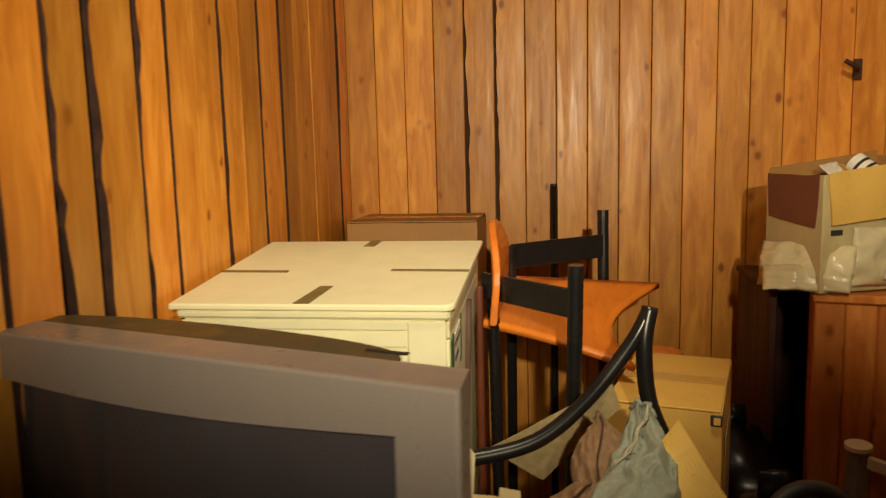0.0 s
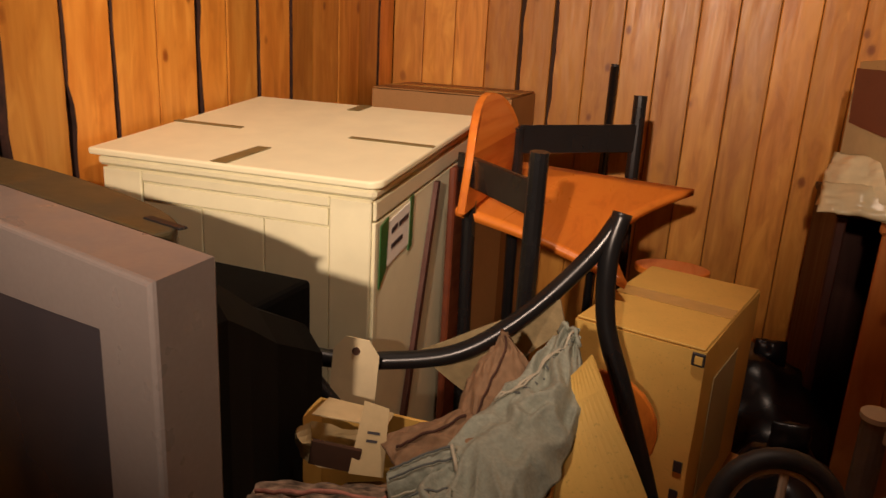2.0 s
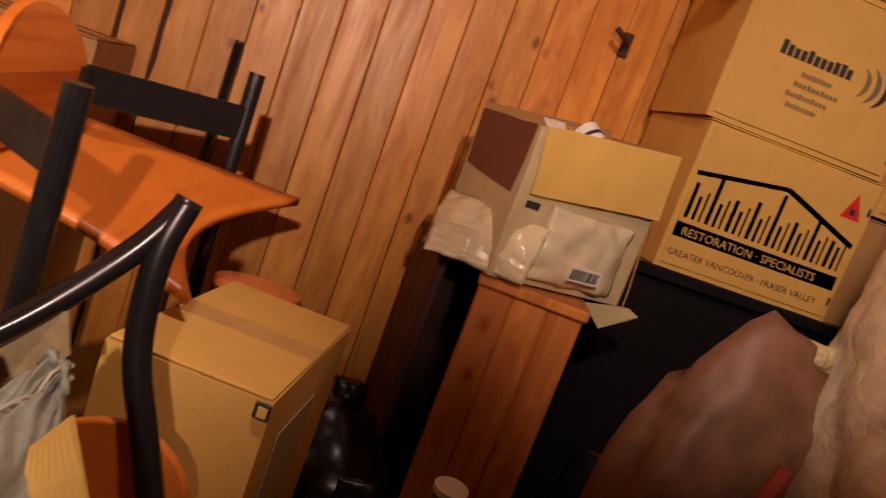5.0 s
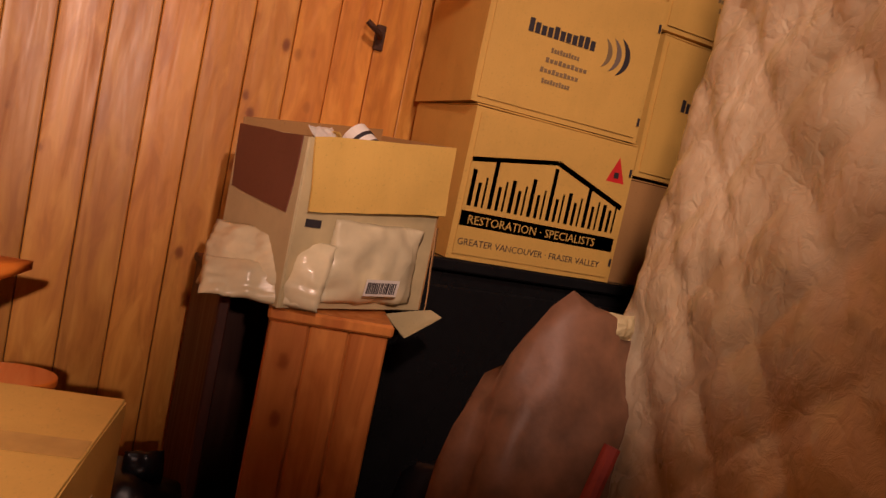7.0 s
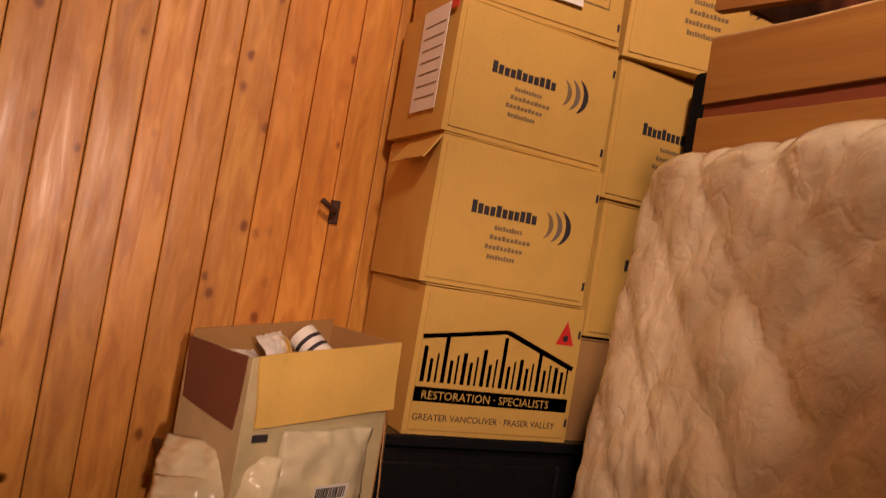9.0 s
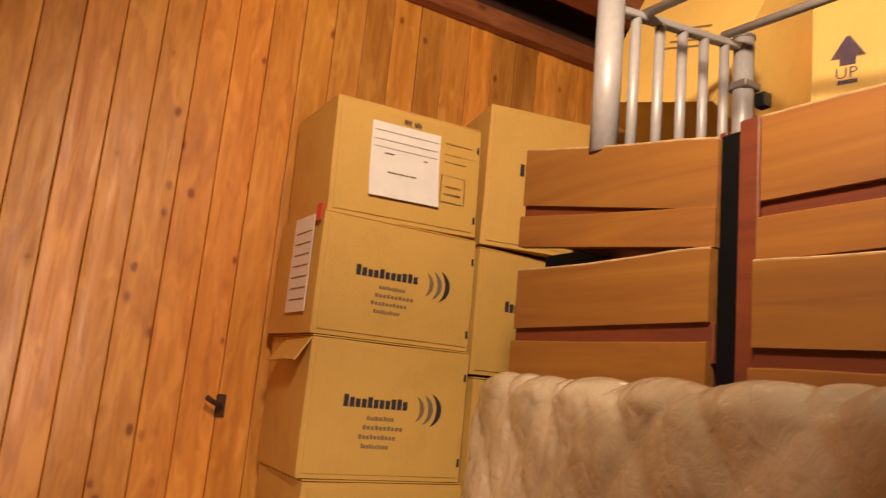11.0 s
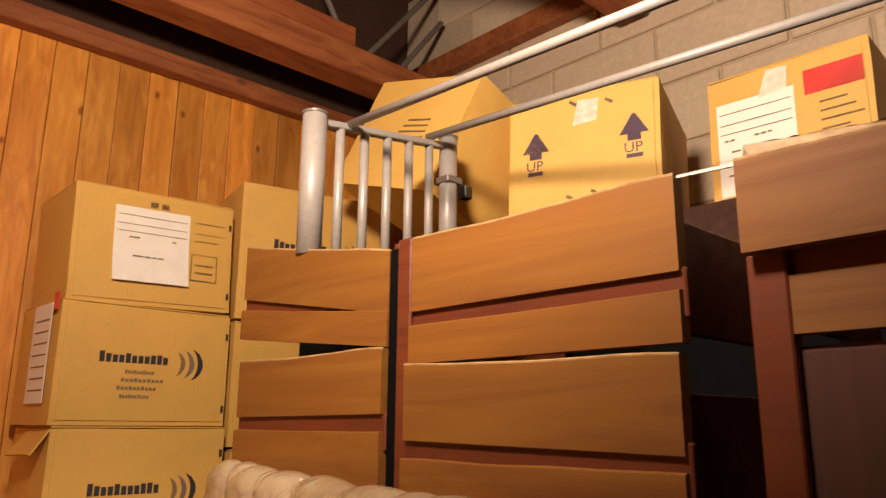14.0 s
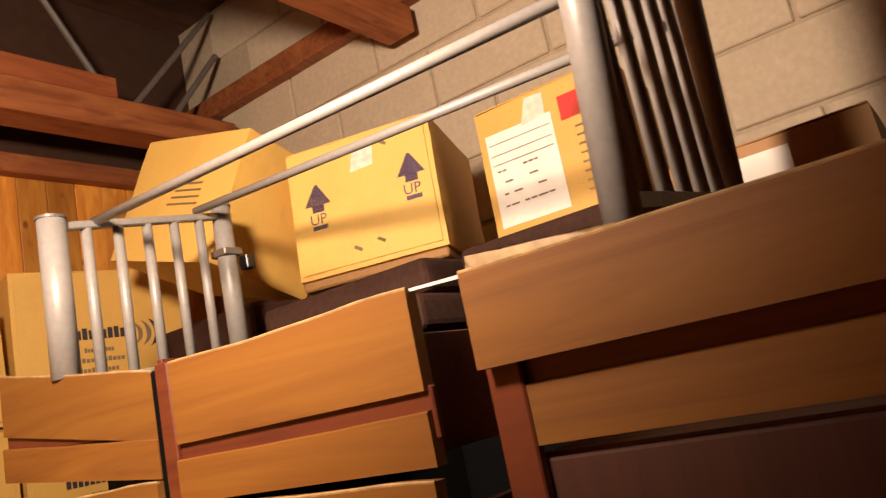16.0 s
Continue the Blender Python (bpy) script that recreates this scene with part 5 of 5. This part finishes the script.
def drawer(dresser, x, y0, y1, z0, z1, split, gap, seed, skew=(0, 0, 0, 0), depth=0.34, dx=0.0, step=Vector((0, 0, 0))):
    """One drawer: two front planks with a dark red rail between them, and its box."""
    first = part("drawer", sagging_plank((x, y0, split + gap + skew[0]), (x + dx, y1, split + gap + skew[1]), z1 - split - gap, seed=seed, worn=0.006), M["drawer"], dresser, "worn brown drawer front")
    rim = []
    for k in range(13):
        f = k / 12
        top = z1 + skew[0] + (skew[1] - skew[0]) * f - 0.004 * math.sin(math.pi * f) - 0.024 * max(0, f - 0.86) + 0.0018 * noise.noise(Vector((f * 4, seed, 1)))
        rim.append((x + dx * f + 0.002, y0 + (y1 - y0) * f, top - 0.0008))
    # Pale rim: edge wear and its highlight painted as one colour.
    part("worn_edge", tube(rim, 0.0024, sides=6), M["edge_wood"], first, "pale worn top edge, its highlight painted in")
    part("plank", sagging_plank((x - 0.002, y0 + 0.003, z0 + skew[2]), (x + dx - 0.002, y1, z0 + skew[3]), split - z0, seed=seed + 3, dip=0.001), M["drawer"], first, m=Matrix.Translation(step))
    part("rail", slat((x + 0.012, y0 + 0.004, split - 0.012), (x + dx + 0.012, y1 - 0.004, split - 0.030), gap + 0.035, 0.010), M["mahog"], first, "dark red inner rail", Matrix.Translation(step))
    for yy in (y0 - 0.014, y1 + 0.014):
        part("drawer_side", block((x + dx + 0.026, yy - 0.006, z0 + 0.012), (x + depth, yy + 0.006, z1 - 0.05), 0.001), M["mahog"], first, "dark red drawer side")
    return first


def dresser(label, x, y0, y1, top, rows, step=Vector((0, 0, 0))):
    d = thing("dresser", label, "dresser", pose(0, 0, 0), "brown dressers")
    part("carcass", block((x + 0.05, y1 + 0.016, 0.0), (x + 0.40, y0 - 0.016, rows[-1][0] - 0.01), 0.003), M["mahog"], d, "dark red carcass")
    for i, (z0, z1, split, gap, skew, dx, ox) in enumerate(rows):
        drawer(d, x + ox, y0, y1, z0, z1, split, gap, 11 * i + int(100 * y0), skew, dx=dx, step=step)
    return d


R0 = (0, 0, 0, 0)
da = dresser("brown wooden dresser with skewed drawer fronts", 1.757, 1.63, 1.227, 1.92,
             [(1.74, 1.923, 1.797, 0.020, (0, -0.064, 0.0, -0.040), 0.033, 0.0), (1.46, 1.697, 1.571, 0.022, (0, 0.004, 0, 0), 0.022, 0.0)])
# Black panel put where only the shaded gap between the dressers lies.
part("end_panel", block((1.781, 1.172, 0), (2.17, 1.216, 1.853), 0.003), M["shade_black"], da, "black panel standing in for the shaded gap between dressers")
db = dresser("brown wooden dresser with wide two-plank drawers", 1.757, 1.134, 0.705, 1.86,
             [(1.666, 1.853, 1.722, 0.020, R0, 0, 0), (1.45, 1.665, 1.536, 0.024, (0, -0.008, 0, 0), 0, -0.012), (1.22, 1.44, 1.31, 0.022, R0, 0, 0)])
part("end_strip", block((1.758, 1.138, 1.40), (1.79, 1.168, 1.856), 0.002), M["mahog"], db, "red edge strip")
dc = dresser("brown wooden dresser set back behind the others", 1.76, 0.638, 0.06, 1.87,
             [(1.669, 1.849, 1.728, 0.022, R0, 0, 0)], step=Vector((0.030, -0.030, 0)))
# Dark sheet put where only the shaded space under the drawer lies.
part("lower_panel", block((1.80, 0.07, 0), (1.83, 0.61, 1.655), 0.003), M["shade_wood"], dc, "dark panel standing in for the shaded space below the drawer")
part("stile", block((1.784, 0.605, 1.50), (1.799, 0.645, 1.752), 0.002), M["mahog"], dc, "dark red upright")
torn_edge = bmesh.new()
lip = [torn_edge.verts.new((1.7605 + 0.0008 * (k % 2), 0.628 - 0.0085 * k, 1.846)) for k in range(20)]
lip += [torn_edge.verts.new((1.764, 0.628 - 0.0085 * k, 1.863 - 0.0007 * k + 0.0022 * noise.noise(Vector((k * 0.9, 3, 1))))) for k in range(19, -1, -1)]
torn_edge.faces.new(lip)
bmesh.ops.solidify(torn_edge, geom=torn_edge.faces[:], thickness=0.003)
part("torn_edge", torn_edge, M["edge_wood"], dc, "pale splintered top edge")
part("top_paper", plate([(0.634, 1.843), (0.634, 1.847), (0.704, 1.849), (0.704, 1.846)], 0.003, None, "yz", 1.7635), M["paper"], dc, "white paper edge")

# ---- dark deck and goods on top ----
deck = thing("blanket_pile", "dark red folded blankets over near-black filler blocks behind the dressers", "blankets", pose(0, 0, 0))
# Near-black filler blocks, base included, put the shade behind the dressers into colour.
part("stack_body", block((2.22, 1.20, 0), (2.94, 2.16, 1.86), 0.02, 2), M["shade_black"], deck)
part("stack_body", block((2.45, 0.78, 0), (2.94, 1.19, 1.86), 0.02, 2), M["shade_black"], deck)
for i, (lo, hi) in enumerate((((2.25, 1.065, 1.862), (2.9, 1.5, 1.935)), ((2.30, 1.07, 1.937), (2.88, 1.56, 2.008)), ((2.26, 1.5, 1.862), (2.9, 2.1, 1.935)))):
    part("fold", block(lo, hi, 0.018, 3), M["brown"], deck)
part("fold", block((2.30, 1.57, 1.937), (2.86, 2.0, 2.045), 0.03, 3), M["brown"], deck)
part("base", block((2.42, 0.12, 0), (2.94, 0.77, 1.86), 0.01), M["shade_black"], deck)
part("fold", block((2.40, 0.66, 1.862), (2.92, 1.06, 2.018), 0.02, 3), M["brown"], deck)
part("fold", block((2.38, 0.14, 1.862), (2.92, 0.655, 1.953), 0.015, 3), M["brown"], deck)
ux = carton("kraft carton with violet UP arrows lying on blankets", 0.365, 0.33, 0.315, pose(2.556, 1.335, 2.035, -5, 0, -71.6), "card_light", "top cartons", 51, print_fn=up_print, staples=False)
part("bottom_edge", block((-0.178, -0.163, -0.024), (0.178, 0.15, -0.002), 0.004), M["card_dark"], ux, "brown strip along the lower edge")
carton("kraft carton with a white label and a red sticker", 0.33, 0.32, 0.305, pose(2.702, 0.875, 2.022, -2, 0, -88), "card", "top cartons", 52, print_fn=label_print, staples=False)
TIP_X, TIP_Z = Vector((0, -0.404, -0.115)).normalized(), Vector((0.1, -0.086, 0.31)).normalized()
TIP_Y = TIP_Z.cross(TIP_X).normalized()
TIP = Matrix.Translation(Vector((2.2, 1.782, 2.1875)) + TIP_Y * 0.155) @ Matrix((TIP_X, TIP_Y, TIP_X.cross(TIP_Y))).transposed().to_4x4()
tl = carton("kraft carton tipped on its edge near the roof beams", 0.41, 0.31, 0.335, TIP, "card_light", "top cartons", 53, staples=False)
bm = bmesh.new()
for i in range(4):
    bar(bm, 0.0 - 0.01 * i, 0.20 - 0.018 * i, 0.09, 0.205 - 0.018 * i)
tagged(part("line", bm, M["ink_soft"], tl, "faint printed lines", pose(0, -0.1585, 0)), kind="stuff")
flat = carton("flat brown carton with a white label behind the bed end", 0.34, 0.28, 0.082, pose(2.585, 0.46, 1.955, 0, 0, -90), "card_dark", "top cartons", 54, staples=False)
part("label_strip", block((-0.06, -0.1425, 0.014), (0.045, -0.1412, 0.062), 0), M["paper"], flat, "white label strip")

# ---- silver bed end ----
bed = thing("bed_frame", "silver metal bed frame with spindle ends and long rails", "bed", pose(0, 0, 0))
P1, P2 = Vector((1.787, 1.458, 0)), Vector((2.170, 1.486, 0))
Q1, Q2 = Vector((1.85, 0.487, 0)), Vector((2.20, 0.463, 0))
for p, r, z0, z1 in ((P1, 0.0235, 1.885, 2.160), (P2, 0.0205, 1.90, 2.226), (Q1, 0.0205, 1.862, 2.42), (Q2, 0.0195, 1.90, 2.42)):
    post = part("post", tube([(p.x, p.y + (0.004 if p.y < 1 else 0), z0), (p.x, p.y - (0.024 if p.y < 1 else 0), z1)], r, sides=24), M["silver"], bed, smooth=True)
    part("cap", tube([(p.x, p.y - (0.024 if p.y < 1 else 0), z1), (p.x, p.y - (0.024 if p.y < 1 else 0), z1 + 0.005)], r + 0.002, sides=24), M["steel"], post, "dark end cap")
for a, b, z, zz in ((P1, P2, 2.140, 2.200), (Q1, Q2, 2.38, 2.38)):
    part("top_bar", slat((a.x, a.y, z), (b.x, b.y, zz), 0.014, 0.02), M["silver"], bed)
    for k in range(5):
        f = (k + 1.0) / 6
        p = a.lerp(b, f)
        part("spindle", tube([(p.x, p.y, 1.87 + 0.03 * f), (p.x, p.y, z + (zz - z) * f)], 0.0095, sides=14), M["silver"], bed, smooth=True)
part("foot_rail", slat((P1.x, P1.y, 1.86), (P2.x, P2.y, 1.89), 0.02, 0.02), M["silver"], bed)
part("foot_rail", slat((Q1.x, Q1.y, 1.872), (Q2.x, Q2.y, 1.90), 0.02, 0.02), M["silver"], bed)
part("side_rail", tube([(1.868, 1.468, 2.165), (1.858, 0.500, 2.117)], 0.0085, sides=14), M["silver"], bed, "long thin rail", smooth=True)
part("side_rail", tube([(2.105, 1.485, 2.212), (2.12, 0.475, 2.160)], 0.0085, sides=14), M["silver"], bed, "long thin rail", smooth=True)
part("bracket", block((2.146, 1.462, 2.115), (2.194, 1.510, 2.131), 0.002), M["steel"], bed, "dark clamp")
part("bracket", block((2.195, 1.455, 2.085), (2.219, 1.48, 2.115), 0.002), M["black"], bed, "black clip")
lamp_clip = thing("clamp_lamp", "small dark clamp under the roof beam", "clamp", pose(2.70, 2.30, 2.72))
part("body", block((-0.03, -0.03, -0.03), (0.05, 0.03, 0.075), 0.006), M["black"], lamp_clip)
part("arm", tube([(-0.03, 0, 0.0), (-0.075, -0.01, 0.012)], 0.008), M["steel"], lamp_clip)


# ---- wall boards and blocks ----
snug = [board_mesh(2.715, BOARD - 0.0004, 0.0010, 10 + i) for i in range(7)]
wany = [board_mesh(2.715, BOARD - 0.0004, 0.0010, 40 + i, ragged) for i, ragged in enumerate((0.009, 0.010, 0.020))]
rng = random.Random(5)
for k in range(32):
    x = 0.0275 + BOARD * k
    me = wany[1] if k == 4 else wany[0] if k == 5 else snug[k % 7]
    part("plank", me, None, wall_back, m=pose(x, ROOM_Y + rng.uniform(0, 0.004), 0.01))
# boards of the side wall: where each joint lies, and how far the bark has split away there
JOINTS = ((2.576, 0.001), (2.47, 0.022), (2.345, 0.001), (2.22, 0.003), (2.085, 0.001), (1.985, 0.004), (1.85, 0.014), (1.745, 0.001), (1.65, 0.017),
          (1.54, 0.002), (1.434, 0.006), (1.335, 0.022), (1.205, 0.030), (1.115, 0.024), (1.01, 0.006))
for i, ((a, _), (b, split)) in enumerate(zip(JOINTS, JOINTS[1:])):
    me = board_mesh(2.715, a - b - 0.0006, 0.001, 70 + i, split)
    part("plank", me, None, wall_left, m=pose(-0.014 - rng.uniform(0, 0.004), (a + b) / 2, 0.01, 0, 0, 90))
y = JOINTS[-1][0] - BOARD / 2
while y > FRONT_Y + 0.05:
    part("plank", rng.choice(wany), None, wall_left, m=pose(-0.014 - rng.uniform(0, 0.005), y, 0.01, 0, 0, 90))
    y -= BOARD
block_me = finish(block((0, -0.195, -0.095), (0.03, 0.195, 0.095), 0.004), "cement_block", M["block"])
half_me = finish(block((0, -0.095, -0.095), (0.03, 0.095, 0.095), 0.004), "cement_block", M["block"])
for r in range(9):
    z = 1.70 + 0.2 * r
    y = -1.0 + (0.2 if r % 2 else 0.0)
    while y < ROOM_Y - 0.2:
        part("cement_block", block_me, None, wall_right, m=pose(ROOM_X + rng.uniform(0, 0.002), y, z))
        y += 0.4
